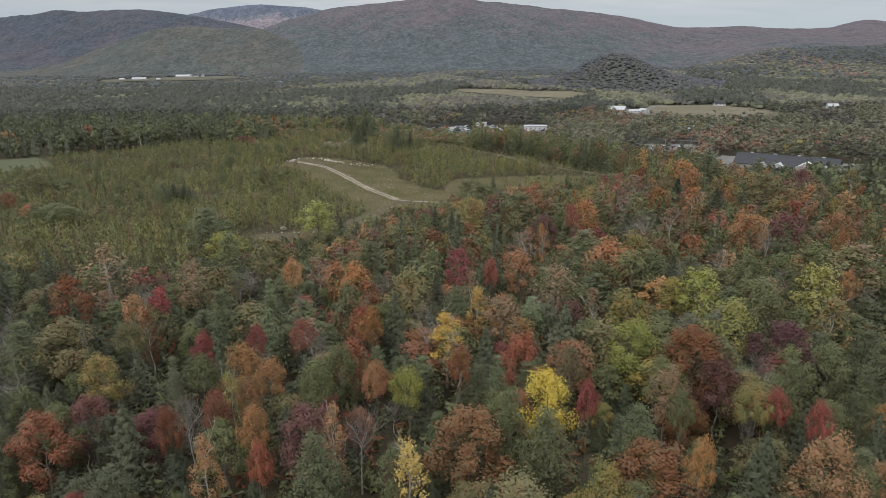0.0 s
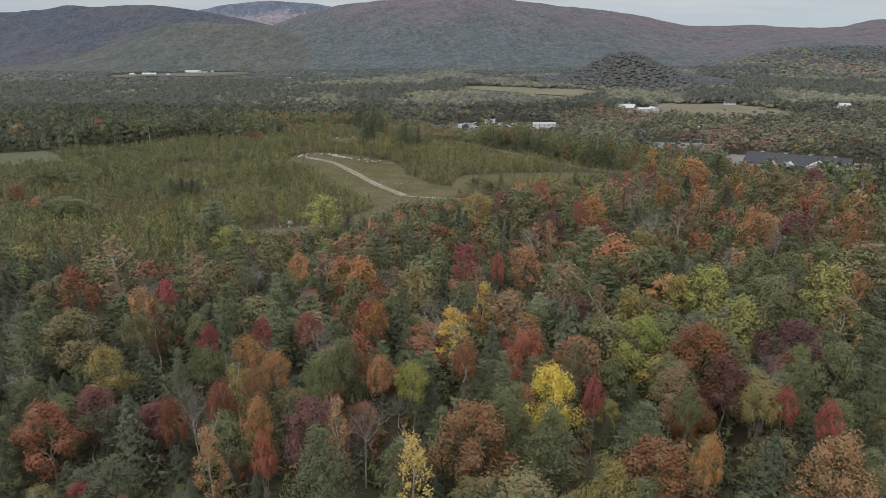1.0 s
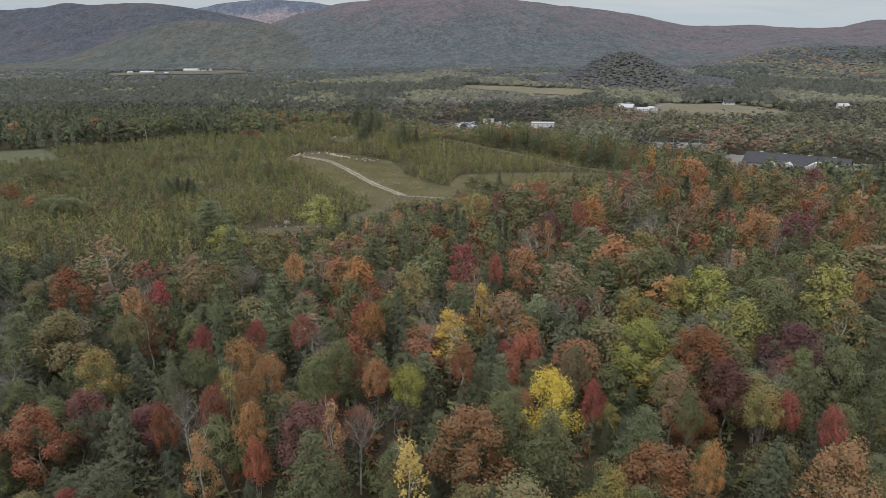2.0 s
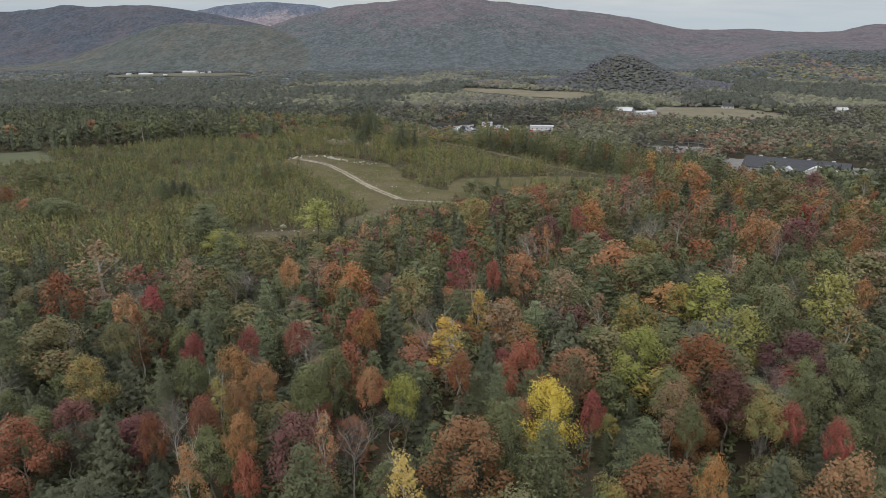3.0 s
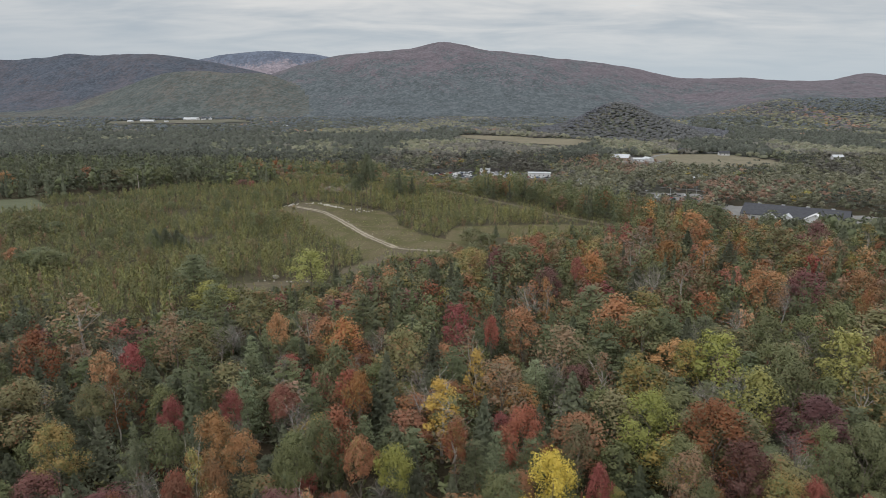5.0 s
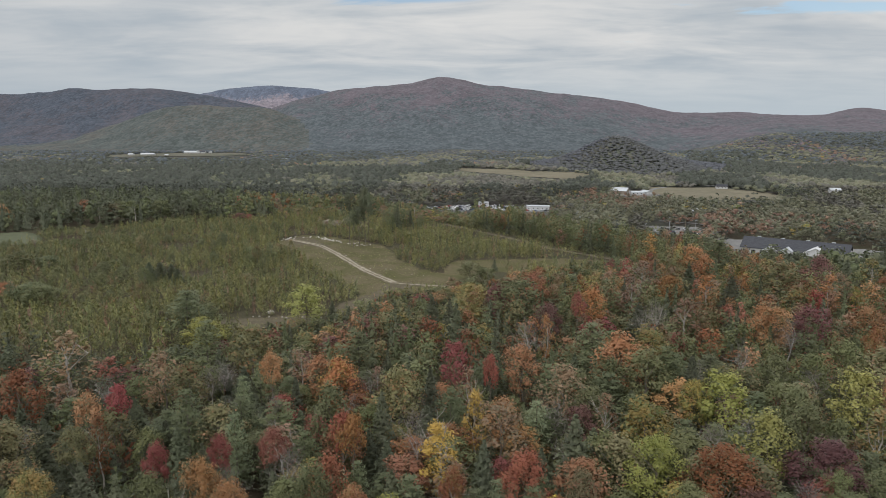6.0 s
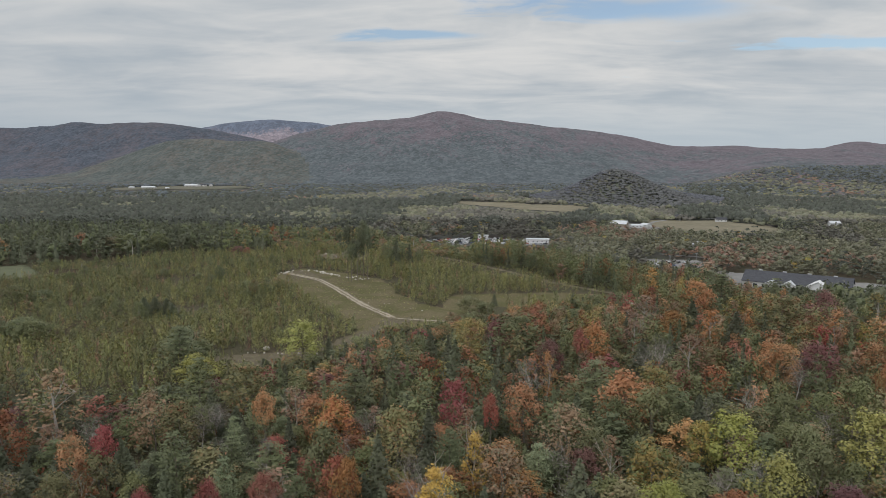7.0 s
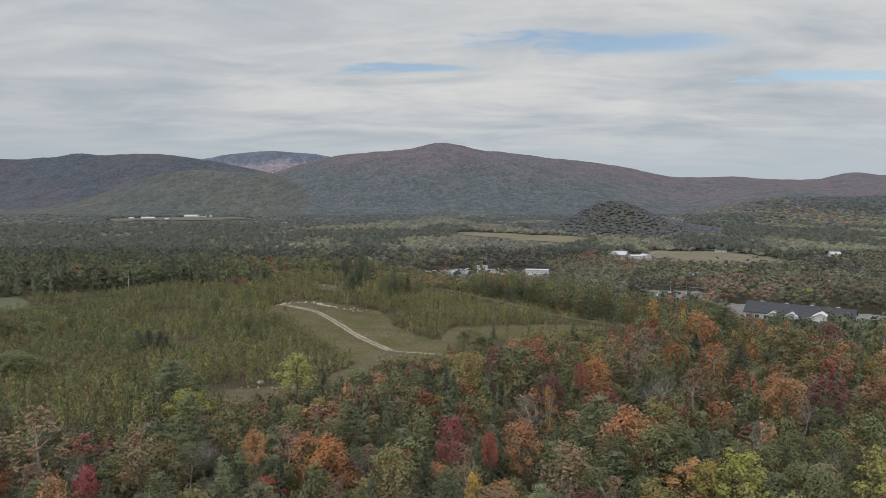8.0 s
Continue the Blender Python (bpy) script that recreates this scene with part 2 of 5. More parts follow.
def meadow_material():
    """Short grass with worn brown and greener patches."""
    mt, k, bsdf, out = material("mown_grass", 0.95, 0.1)
    pos = k.n("ShaderNodeNewGeometry").outputs["Position"]
    tuft = k.noise(pos, 2.2, 5.0, 0.7)
    patch = k.noise(pos, 0.075, 6.0, 0.72, 0.8)
    green = k.mix(k.step(tuft, 0.3, 0.7), (0.056, 0.056, 0.024), (0.104, 0.098, 0.044))
    brown = k.mix(k.step(tuft, 0.3, 0.7), (0.080, 0.067, 0.040), (0.148, 0.124, 0.074))
    k.put(bsdf.inputs["Base Color"], k.mix(k.step(patch, 0.40, 0.62), green, brown))
    bump = k.n("ShaderNodeBump")
    bump.inputs["Strength"].default_value = 0.6
    k.put(bump.inputs["Height"], tuft)
    k.put(bsdf.inputs["Normal"], bump.outputs[0])
    return mt


# distance haze is painted into the four ranges' blue-grey colours
HILLSIDES = [
    hill_material("hazy_main_range_woods", (0.064, 0.077, 0.084), (0.080, 0.092, 0.100), (0.098, 0.086, 0.100), (0.114, 0.097, 0.110), 0.46, 0.66, 0.0013, 150.0, 0.24),
    hill_material("hazy_left_range_woods", (0.050, 0.061, 0.080), (0.062, 0.071, 0.090), (0.066, 0.065, 0.078), (0.075, 0.072, 0.085)),
    # far peak: sunlit paleness low down and blue haze above, both put into colour
    hill_material("hazy_lit_far_peak_woods", (0.185, 0.165, 0.190), (0.205, 0.180, 0.200), (0.094, 0.112, 0.150), (0.106, 0.122, 0.160), 0.38, 0.68, 0.006, 225.0),
    hill_material("hazy_fore_hill_woods", (0.060, 0.071, 0.069), (0.074, 0.084, 0.080), (0.080, 0.079, 0.072), (0.094, 0.090, 0.080)),
    hill_material("wooded_knoll", (0.080, 0.090, 0.070), (0.100, 0.108, 0.084), (0.104, 0.100, 0.078), (0.124, 0.116, 0.090))]
GROUND = ground_material()
GRAVEL = plain_material("pale_gravel", (0.19, 0.165, 0.125), (0.36, 0.32, 0.255), 0.5, 0.95, 0.1, 0, 0.4)
DIRT = plain_material("bare_dirt", (0.075, 0.066, 0.043), (0.125, 0.105, 0.074), 0.25, 0.95, 0.1, 0, 0.4)
TAN = plain_material("dry_tan_soil", (0.085, 0.074, 0.050), (0.165, 0.140, 0.098), 0.12, 0.95, 0.1, 0, 0.4)
MEADOW = meadow_material()
HAY = plain_material("cut_hay_field", (0.130, 0.118, 0.084), (0.185, 0.164, 0.118), 0.02, 0.95, 0.1)
PASTURE = plain_material("green_pasture", (0.082, 0.092, 0.056), (0.116, 0.118, 0.078), 0.02, 0.95, 0.1)
TURF = plain_material("grazed_turf", (0.085, 0.088, 0.066), (0.150, 0.138, 0.108), 0.008, 0.95, 0.1)
ASPHALT = plain_material("worn_asphalt", (0.13, 0.128, 0.125), (0.20, 0.196, 0.19), 0.05, 0.9, 0.2)
STONE = plain_material("pale_stone", (0.30, 0.28, 0.25), (0.52, 0.49, 0.45), 1.3, 0.9, 0.2, 0, 0.6)
SAND = plain_material("pale_sand", (0.12, 0.105, 0.078), (0.27, 0.24, 0.19), 0.4, 0.95, 0.1, 0, 0.4)
WHITE = plain_material("white_clapboard", (0.48, 0.49, 0.50), (0.58, 0.58, 0.58), 0.3, 0.6, 0.3)
GREY_WALL = plain_material("grey_siding", (0.38, 0.38, 0.38), (0.48, 0.48, 0.47), 0.3, 0.7, 0.3)
SHINGLE = plain_material("dark_shingles", (0.040, 0.042, 0.050), (0.062, 0.064, 0.072), 0.6, 0.85, 0.25)
METAL_ROOF = plain_material("pale_metal_roof", (0.36, 0.38, 0.40), (0.46, 0.48, 0.50), 0.3, 0.45, 0.5)
WINDOW = plain_material("dark_window_glass", (0.02, 0.024, 0.03), (0.035, 0.04, 0.05), 0.5, 0.12, 0.6)
RUBBER = plain_material("black_rubber", (0.018, 0.018, 0.018), (0.03, 0.03, 0.03), 4.0, 0.85, 0.2)
POLE = plain_material("weathered_pole_wood", (0.22, 0.18, 0.14), (0.36, 0.31, 0.25), 1.0, 0.9, 0.1)
PAINTS = [plain_material(n, c, tuple(min(1, x * 1.12) for x in c), 0.5, 0.28, 0.5) for n, c in (
    ("white_car_paint", (0.72, 0.73, 0.74)), ("silver_car_paint", (0.48, 0.50, 0.52)), ("dark_car_paint", (0.035, 0.038, 0.045)),
    ("blue_car_paint", (0.05, 0.09, 0.20)), ("red_car_paint", (0.35, 0.04, 0.03)))]


# ---- the lie of the land ----
def lattice(ix, iy, seed):
    n = (ix.astype(np.int64) * 374761393 + iy.astype(np.int64) * 668265263 + seed * 974711) & 0x7FFFFFFF
    n = ((n ^ (n >> 13)) * 1274126177) & 0x7FFFFFFF
    return ((n ^ (n >> 16)) & 0xFFFF) / 65535.0


def value_noise(x, y, seed=0):
    ix, iy = np.floor(x), np.floor(y)
    fx, fy = x - ix, y - iy
    fx, fy = fx * fx * (3 - 2 * fx), fy * fy * (3 - 2 * fy)
    a, b = lattice(ix, iy, seed), lattice(ix + 1, iy, seed)
    c, d = lattice(ix, iy + 1, seed), lattice(ix + 1, iy + 1, seed)
    return (a * (1 - fx) + b * fx) * (1 - fy) + (c * (1 - fx) + d * fx) * fy


def fbm(x, y, size, octaves=4, seed=0):
    s, amp = np.zeros_like(x), 0.5
    for o in range(octaves):
        s += amp * (value_noise(x / size, y / size, seed + o) - 0.5)
        size, amp = size / 2.1, amp * 0.5
    return s


def smooth(u):
    u = np.clip(u, 0, 1)
    return u * u * (3 - 2 * u)


VALLEY = -31.0


def humps(a, rows):
    return sum(h * np.exp(-((a - c) / w) ** 2) for c, w, h in rows)


MAIN_RANGE = ((-0.38, 0.081, 10), (-0.185, 0.162, 170), (-0.002, 0.038, 42), (0.069, 0.237, 306), (0.258, 0.076, 61), (0.408, 0.107, 99), (0.624, 0.173, 160), (0.606, 0.036, 22), (0.878, 0.165, 124))
LEFT_RANGE = ((-0.946, 0.16, 190), (-0.767, 0.12, 42), (-0.595, 0.266, 264), (-0.43, 0.099, 72), (-0.538, 0.032, 24), (-0.289, 0.136, 150))
FAR_PEAK = ((-0.255, 0.07, 14), (-0.299, 0.30, 262), (0.025, 0.30, 112))
FORE_HILL = ((-0.386, 0.100, 73), (-0.313, 0.20, 160), (-0.255, 0.042, 39))


def rise(x, y, a, rows, foot, crest, lift, seed):
    """A range of hills: humps along its crest, falling in spurs to its foot."""
    u = (y - foot) / (crest - foot)
    ramp = np.where(u < 1, np.clip(u, 0, 1) ** 1.35 * (1 + 0.35 * np.clip(1 - u, 0, 1)), np.exp(-((u - 1) / 0.6) ** 2))
    spur = 1 + 0.55 * fbm(a * 14 + y * 0.0006, y * 0.0012, 1.0, 4, seed) * np.clip(u * (1 - u) * 4, 0, 1)
    return (97.0 + (humps(a, rows) - 97.0) * crest / 3800.0 - lift) * ramp * spur


def ranges(x, y):
    """What each of the four ranges of hills adds to the valley floor."""
    a = (x - 2.2) / (np.maximum(y, 300.0) - 22.0)
    return [rise(x, y, a, MAIN_RANGE, 2500.0, 3800.0, 8.0, 21), rise(x, y, a, LEFT_RANGE, 2850.0, 3850.0, 8.0, 31),
            rise(x, y, a, FAR_PEAK, 3900.0, 4480.0, 9.0, 41), rise(x, y, a, FORE_HILL, 2520.0, 3150.0, 8.0, 51)]


def knoll(x, y):
    """The round wooded knoll that stands out in the valley."""
    return 44.0 * np.exp(-(((x - 385.0) / 85.0) ** 2 + ((y - 1540.0) / 170.0) ** 2)) + 28.0 * np.exp(-(((x - 425.0) / 170.0) ** 2 + ((y - 1600.0) / 200.0) ** 2))


def land(x, y):
    """Height of the ground; numpy arrays in and out."""
    x, y = np.asarray(x, float), np.asarray(y, float)
    yy = np.maximum(y, 300.0)
    a = (x - 2.2) / (yy - 22.0)
    brow = np.interp(x, (-400, -60, 60, 118, 160), (520, 510, 425, 320, 272))
    z = VALLEY * smooth((y - brow) / np.interp(x, (-260, -40, 80), (480, 330, 190))) + 2.2 * fbm(x, y, 120.0, 3, 5) * smooth((y - brow) / 80.0 + 0.4) + 0.7 * fbm(x, y, 35.0, 3, 9)
    z += 9.0 * fbm(x, y, 700.0, 3, 11) * smooth((y - 1100) / 900.0)
    z += np.maximum.reduce(ranges(x, y)) * (y > 2000)
    bench = 66.0 * smooth((a - 0.34) / 0.16) * smooth((y - 1750.0) / 750.0) * np.exp(-(np.maximum(y - 2700.0, 0) / 700.0) ** 2)
    return z + knoll(x, y) + bench + (5.0 * fbm(x, y, 140.0, 3, 61) + 16.0 * fbm(x + 0.3 * y, y, 210.0, 4, 67) + 9.0 * fbm(x, y * 0.7, 62.0, 2, 63)) * smooth((y - 2300) / 500.0)


def height(x, y):
    return float(land(np.array([x]), np.array([y]))[0])


def mesh_object(name, verts, faces, mat, smooth_it=False):
    me = bpy.data.meshes.new(name)
    me.from_pydata([tuple(v) for v in verts], [], faces)
    me.materials.append(mat)
    if smooth_it:
        me.polygons.foreach_set("use_smooth", [True] * len(me.polygons))
    me.update()
    return new(name, me)


def leaves_mesh(name, verts, mat, tint=None, normals=None):
    """A mesh of loose three-cornered faces from an array (n, 3, 3), with a normal for each corner."""
    n = len(verts)
    if normals is not None:  # each face is wound to look the way its normal points
        own = np.cross(verts[:, 1] - verts[:, 0], verts[:, 2] - verts[:, 0])
        away = (own * normals.mean(axis=1)).sum(axis=1) < 0
        verts, normals = verts.copy(), normals.copy()
        verts[away] = verts[away][:, ::-1]
        normals[away] = normals[away][:, ::-1]
    me = bpy.data.meshes.new(name)
    me.vertices.add(3 * n)
    me.vertices.foreach_set("co", np.ascontiguousarray(verts, dtype=np.float32).ravel())
    me.loops.add(3 * n)
    me.loops.foreach_set("vertex_index", np.arange(3 * n, dtype=np.int32))
    me.polygons.add(n)
    me.polygons.foreach_set("loop_start", np.arange(0, 3 * n, 3, dtype=np.int32))
    if tint is not None:
        at = me.attributes.new("tint", "FLOAT", "POINT")
        at.data.foreach_set("value", np.repeat(tint, 3).astype(np.float32))
    me.materials.append(mat)
    me.update(calc_edges=True)
    if normals is not None:
        at = me.attributes.new("custom_normal", "FLOAT_VECTOR", "POINT")
        at.data.foreach_set("vector", np.ascontiguousarray(normals, dtype=np.float32).ravel())
    return me


def build_ground():
    fine = np.radians(np.arange(-44, 44.01, 0.32))
    rest = np.radians(np.arange(48, 313, 5.0))
    ang = np.concatenate([fine, rest])
    rad = np.concatenate([[0.5], np.geomspace(14, 2300, 190), np.arange(2326, 4881, 26.0)])
    A, R = np.meshgrid(ang, rad)
    X, Y = R * np.sin(A), R * np.cos(A)
    Z = land(X, Y)
    na, nr = len(ang), len(rad)
    idx = np.arange(na * nr).reshape(nr, na)
    nxt = np.roll(idx, -1, axis=1)
    f = np.stack([idx[:-1], idx[1:], nxt[1:], nxt[:-1]], axis=-1).reshape(-1, 4)
    ob = mesh_object("ground", np.stack([X, Y, Z], -1).reshape(-1, 3), f.tolist(), GROUND, True)
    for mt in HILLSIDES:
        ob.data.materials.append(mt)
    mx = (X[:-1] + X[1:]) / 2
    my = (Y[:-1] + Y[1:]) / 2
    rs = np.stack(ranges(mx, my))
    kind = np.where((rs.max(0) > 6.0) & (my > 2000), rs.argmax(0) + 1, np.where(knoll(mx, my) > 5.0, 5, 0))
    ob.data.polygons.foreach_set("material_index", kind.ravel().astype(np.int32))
    tagged(ob, "rolling ground of dry grass and leaf litter rising to wooded hills", "ground", kind="structure")


build_ground()


# ---- trees ----
rng = np.random.default_rng(7)


def part(name, me, parent, label=""):
    ob = new(name, me)
    ob.parent = parent
    return tagged(ob, label) if label else ob


def unit(v):
    return v / (np.linalg.norm(v, axis=-1, keepdims=True) + 1e-9)


def sprays(centres, out, size, r, flat=0.0, slim=1.0, loose=0.55):
    """Leaf sprays: three-cornered pieces at the centres, facing roughly outward; slim ones lie along their limb."""
    n = len(centres)
    nor = out + r.normal(0, loose, (n, 3))
    nor[:, 2] += flat
    nor = unit(nor)
    ref = r.normal(0, 1, (n, 3))
    if slim < 1.0:
        ref = ref * 0.5 + np.cross(nor, out + (0, 0, 0.4)) * 2.0
    u = unit(np.cross(nor, np.cross(ref, nor)))
    v = np.cross(nor, u)
    s = size * r.uniform(0.6, 1.35, n)[:, None]
    w = s * r.uniform(0.5, 0.95, n)[:, None] * slim
    s = s / slim ** 0.5
    k = r.uniform(-0.4, 0.4, (n, 1))
    return np.stack([centres - u * w - v * s * 0.7, centres + u * w - v * s * (0.5 + k) - nor * s * 0.15, centres + v * s * 0.95 + u * w * k - nor * s * 0.1], axis=1)


GOLD = (1 + 5 ** 0.5) / 2
ICO = unit(np.array([(-1, GOLD, 0), (1, GOLD, 0), (-1, -GOLD, 0), (1, -GOLD, 0), (0, -1, GOLD), (0, 1, GOLD), (0, -1, -GOLD), (0, 1, -GOLD), (GOLD, 0, -1), (GOLD, 0, 1), (-GOLD, 0, -1), (-GOLD, 0, 1)]))
ICO_FACES = np.array([f for f in itertools.combinations(range(12), 3) if max(np.linalg.norm(ICO[a] - ICO[b]) for a, b in itertools.combinations(f, 2)) < 1.1])


def lump(r, c, s, rough=0.16, open_below=False):
    """The inner mass of a clump of leaves: a small uneven many-sided body. Gives its faces and the normals of their corners."""
    q, _ = np.linalg.qr(r.normal(0, 1, (3, 3)))
    d = ICO @ q.T
    p = c + d * s * r.uniform(1 - rough, 1 + rough, (12, 1))
    faces = ICO_FACES
    if open_below:
        faces = faces[d[faces].mean(axis=1)[:, 2] > -0.25]
    return p[faces], unit(d[faces] / s * np.mean(s))


def lobes_for(kind, r, h, wide, n=20, high=False):
    """Centres and half-sizes of a crown's lobes, about a tree h high and wide across."""
    out, R = [], wide / 2
    lo, hi = (0.26, 0.93) if kind == "birch" else ((0.60, 0.90) if high else (0.34, 0.90))
    big = (20.0 / n) ** 0.5
    for i in range(n):
        f = (i + 0.5) / n
        z = h * (lo + (hi - lo) * f) + r.normal(0, 0.02) * h
        reach = math.sin(math.pi * (0.22 + 0.70 * f)) * (0.75 if kind == "birch" else 1.0)
        an = i * 2.4 + r.uniform(-0.6, 0.6)
        d = R * reach * r.uniform(0.40, 1.10 if kind == "birch" else 0.95)
        s = R * min(0.62, r.uniform(0.20, 0.42) * big)
        out.append((np.array([d * math.cos(an), d * math.sin(an), z + 0.25 * d * r.uniform(-0.3, 0.6)]), np.array([s, s, s * (r.uniform(0.7, 1.1) if high else r.uniform(0.8, 1.5))])))
    for i in range(3 if n > 8 else 1):
        top = R * r.uniform(0.24, 0.36) * min(big, 1.5)
        out.append((np.array([r.normal(0, 0.16) * R, r.normal(0, 0.16) * R, h - top * r.uniform(1.0, 2.0)]), np.array([top, top, top * 1.4])))
    return out


def crown_of(kind, r, h, wide, n, size, lobes=20, high=False):
    """One crown of n leaf sprays round inner masses: faces (m, 3, 3) and their corners' normals."""
    got, nors = [], []
    axis = np.array([0, 0, 0.5 * h])
    inner = lobes < 5  # only far crowns have inner masses

    def put(tris, way):
        got.append(tris)
        way = np.broadcast_to(way[:, None] if way.ndim == 2 else way, tris.shape)
        nors.append(unit(way))

    def bulge(p):
        return unit((p - axis) / (wide / 2, wide / 2, h / 2))

    if kind in ("maple", "birch"):
        parts = lobes_for(kind, r, h, wide, lobes, high)
        per = max(1, n // len(parts))
        thin = kind == "birch"
        for c, s in parts:
            if inner:
                t, d = lump(r, c, s * 0.52)
                put(t, 0.75 * d + 0.35 * bulge(c) + (0, 0, 0.30))
            d = r.normal(0, 1, (per, 3)) + 0.55 * bulge(c) + (0, 0, 0.25)
            d = unit(d)
            p = c + d * s * r.uniform(0.45, 1.5 if thin else 1.4, per)[:, None]
            put(sprays(p, d, size, r, 0.25), 0.70 * d + 0.40 * bulge(p) + (0, 0, 0.40) + r.normal(0, 0.18, (per, 3)))
    elif kind == "pine":
        levels, turns, steps = (lobes // 2, 6, (0.32, 0.66, 0.95)) if lobes > 12 else (6, 4, (0.45, 0.9)) if lobes > 4 else (3, 2, (0.62,))
        per = max(1, int(n / (levels * turns * len(steps) * 0.87)))
        for i in range(levels):
            f = (i + 0.4) / levels
            z = h * (0.20 + 0.79 * f)
            reach = wide / 2 * (1.02 - f) ** 0.62 * r.uniform(0.72, 1.12)
            arms = turns if f < 0.8 else 3
            for a in range(arms):
                an = a * 6.283 / arms + i * 1.3 + r.uniform(-0.35, 0.35)
                far_out = reach * r.uniform(0.75, 1.1)
                for t in steps:
                    c = np.array([t * far_out * math.cos(an), t * far_out * math.sin(an), z + t * far_out * r.uniform(0.02, 0.22)])
                    w = (0.20 * wide / 2 + 0.10 * far_out) * (1.15 - 0.35 * t) * (1.0 if lobes > 12 else 1.3 if lobes > 4 else 1.9)
                    s = np.array([w, w, w * 0.42])
                    if inner:
                        tr, d = lump(r, c, s * 0.6)
                        up = d.mean(axis=1)[:, 2] > -0.1
                        put(tr[up], 0.5 * d[up] + 0.4 * bulge(c) + (0, 0, 0.55))
                    d = unit(r.normal(0, 1, (per, 3)) + 0.5 * bulge(c) + (0, 0, 0.5))
                    p = c + d * s * r.uniform(0.3, 1.4, per)[:, None]
                    put(sprays(p, d + (0, 0, 0.5), size, r, 0.3, 0.62), 0.55 * d + 0.35 * bulge(p) + (0, 0, 0.55) + r.normal(0, 0.16, (per, 3)))
    elif kind == "spruce":
        rings = 9 if lobes > 12 else 5
        for i in range(rings):
            f = (i + 0.5) / rings
            w = wide / 2 * (1.02 - f) ** 0.9 * 0.66
            c = np.array([0, 0, h * (0.07 + 0.90 * f)])
            t, d = lump(r, c, np.array([w, w, h / rings * 0.75]) * (1.0 if inner else 0.6), 0.22)
            put(t, d + (0, 0, 0.5))
        f = r.uniform(0, 1, n) ** 1.35
        f = np.round(f * 15) / 15 + r.normal(0, 0.014, n)
        an = r.uniform(0, 6.283, n)
        bough = 0.84 + 0.26 * np.sin(an * 5 + np.round(f * 15) * 2.1)
        reach = wide / 2 * np.clip(1.02 - f, 0.02, 1) ** 0.9 * bough * r.uniform(0.62, 1.06, n)
        p = np.stack([reach * np.cos(an), reach * np.sin(an), h * (0.08 + 0.92 * np.clip(f, 0, 1)) - reach * 0.20], 1)
        o = np.stack([np.cos(an), np.sin(an), np.full(n, 0.75)], 1)
        put(sprays(p, o, size, r, 0.1, 0.6), unit(o) + (0, 0, 0.35) + r.normal(0, 0.2, (n, 3)))
    elif kind == "sapling":
        tips = 3
        for i in range(tips):  # a few slim upright plumes from one root
            an0 = i * 2.1 + r.uniform(-0.5, 0.5)
            tall = h * (1.0 if i == 0 else r.uniform(0.55, 0.9))
            lean = np.array([math.cos(an0), math.sin(an0), 0]) * wide * (0.0 if i == 0 else r.uniform(0.2, 0.42))
            m = n // tips
            f = r.uniform(0, 1, m) ** 0.9
            an = r.uniform(0, 6.283, m)
            reach = wide * 0.32 * (1.04 - f) ** 0.7 * np.clip(f * 5, 0.35, 1) * r.uniform(0.5, 1.1, m)
            p = np.stack([reach * np.cos(an), reach * np.sin(an), tall * (0.06 + 0.94 * f)], 1) + lean * (0.5 + 0.5 * f[:, None])
            o = np.stack([np.cos(an), np.sin(an), np.full(m, 0.5)], 1)
            put(sprays(p, o, size, r, 0.1, 0.55), unit(o) + (0, 0, 0.55) + r.normal(0, 0.2, (m, 3)))
    elif kind == "tuft":
        t, d = lump(r, np.array([0, 0, h * 0.52]), np.array([wide * 0.40, wide * 0.40, h * 0.42]), 0.22, True)
        put(t, d + (0, 0, 0.5))
        d = r.normal(0, 1, (n, 3))
        d[:, 2] = np.abs(d[:, 2])
        d = unit(d)
        p = d * (wide * 0.42, wide * 0.42, h * 0.42) * r.uniform(0.85, 1.15, (n, 1)) + (0, 0, h * 0.54)
        put(sprays(p, d, size, r, 0.2), 0.7 * d + (0, 0, 0.8))
    elif kind == "bare":
        c = np.stack([r.normal(0, wide * 0.2, n), r.normal(0, wide * 0.2, n), h * r.uniform(0.45, 1.0, n)], 1)
        d = unit(c * (1.0, 1.0, 0.0) + (0, 0, 1.2) + r.normal(0, 0.5, (n, 3)))
        side = unit(np.cross(d, r.normal(0, 1, (n, 3))))
        ln = size * r.uniform(1.5, 3.5, n)[:, None]
        put(np.stack([c - d * ln - side * 0.022, c - d * ln + side * 0.022, c + d * ln], 1), unit(np.cross(d, side)))
    return np.concatenate(got), np.concatenate(nors)


def tube(bm, a, b, ra, rb, sides=6):
    a, b = Vector(a), Vector(b)
    q = (b - a).to_track_quat("Z", "Y")
    rings = []
    for c, rad in ((a, ra), (b, rb)):
        rings.append([bm.verts.new(c + q @ Vector((rad * math.cos(i * 6.2832 / sides), rad * math.sin(i * 6.2832 / sides), 0))) for i in range(sides)])
    for i in range(sides):
        bm.faces.new((rings[0][i], rings[0][(i + 1) % sides], rings[1][(i + 1) % sides], rings[1][i]))


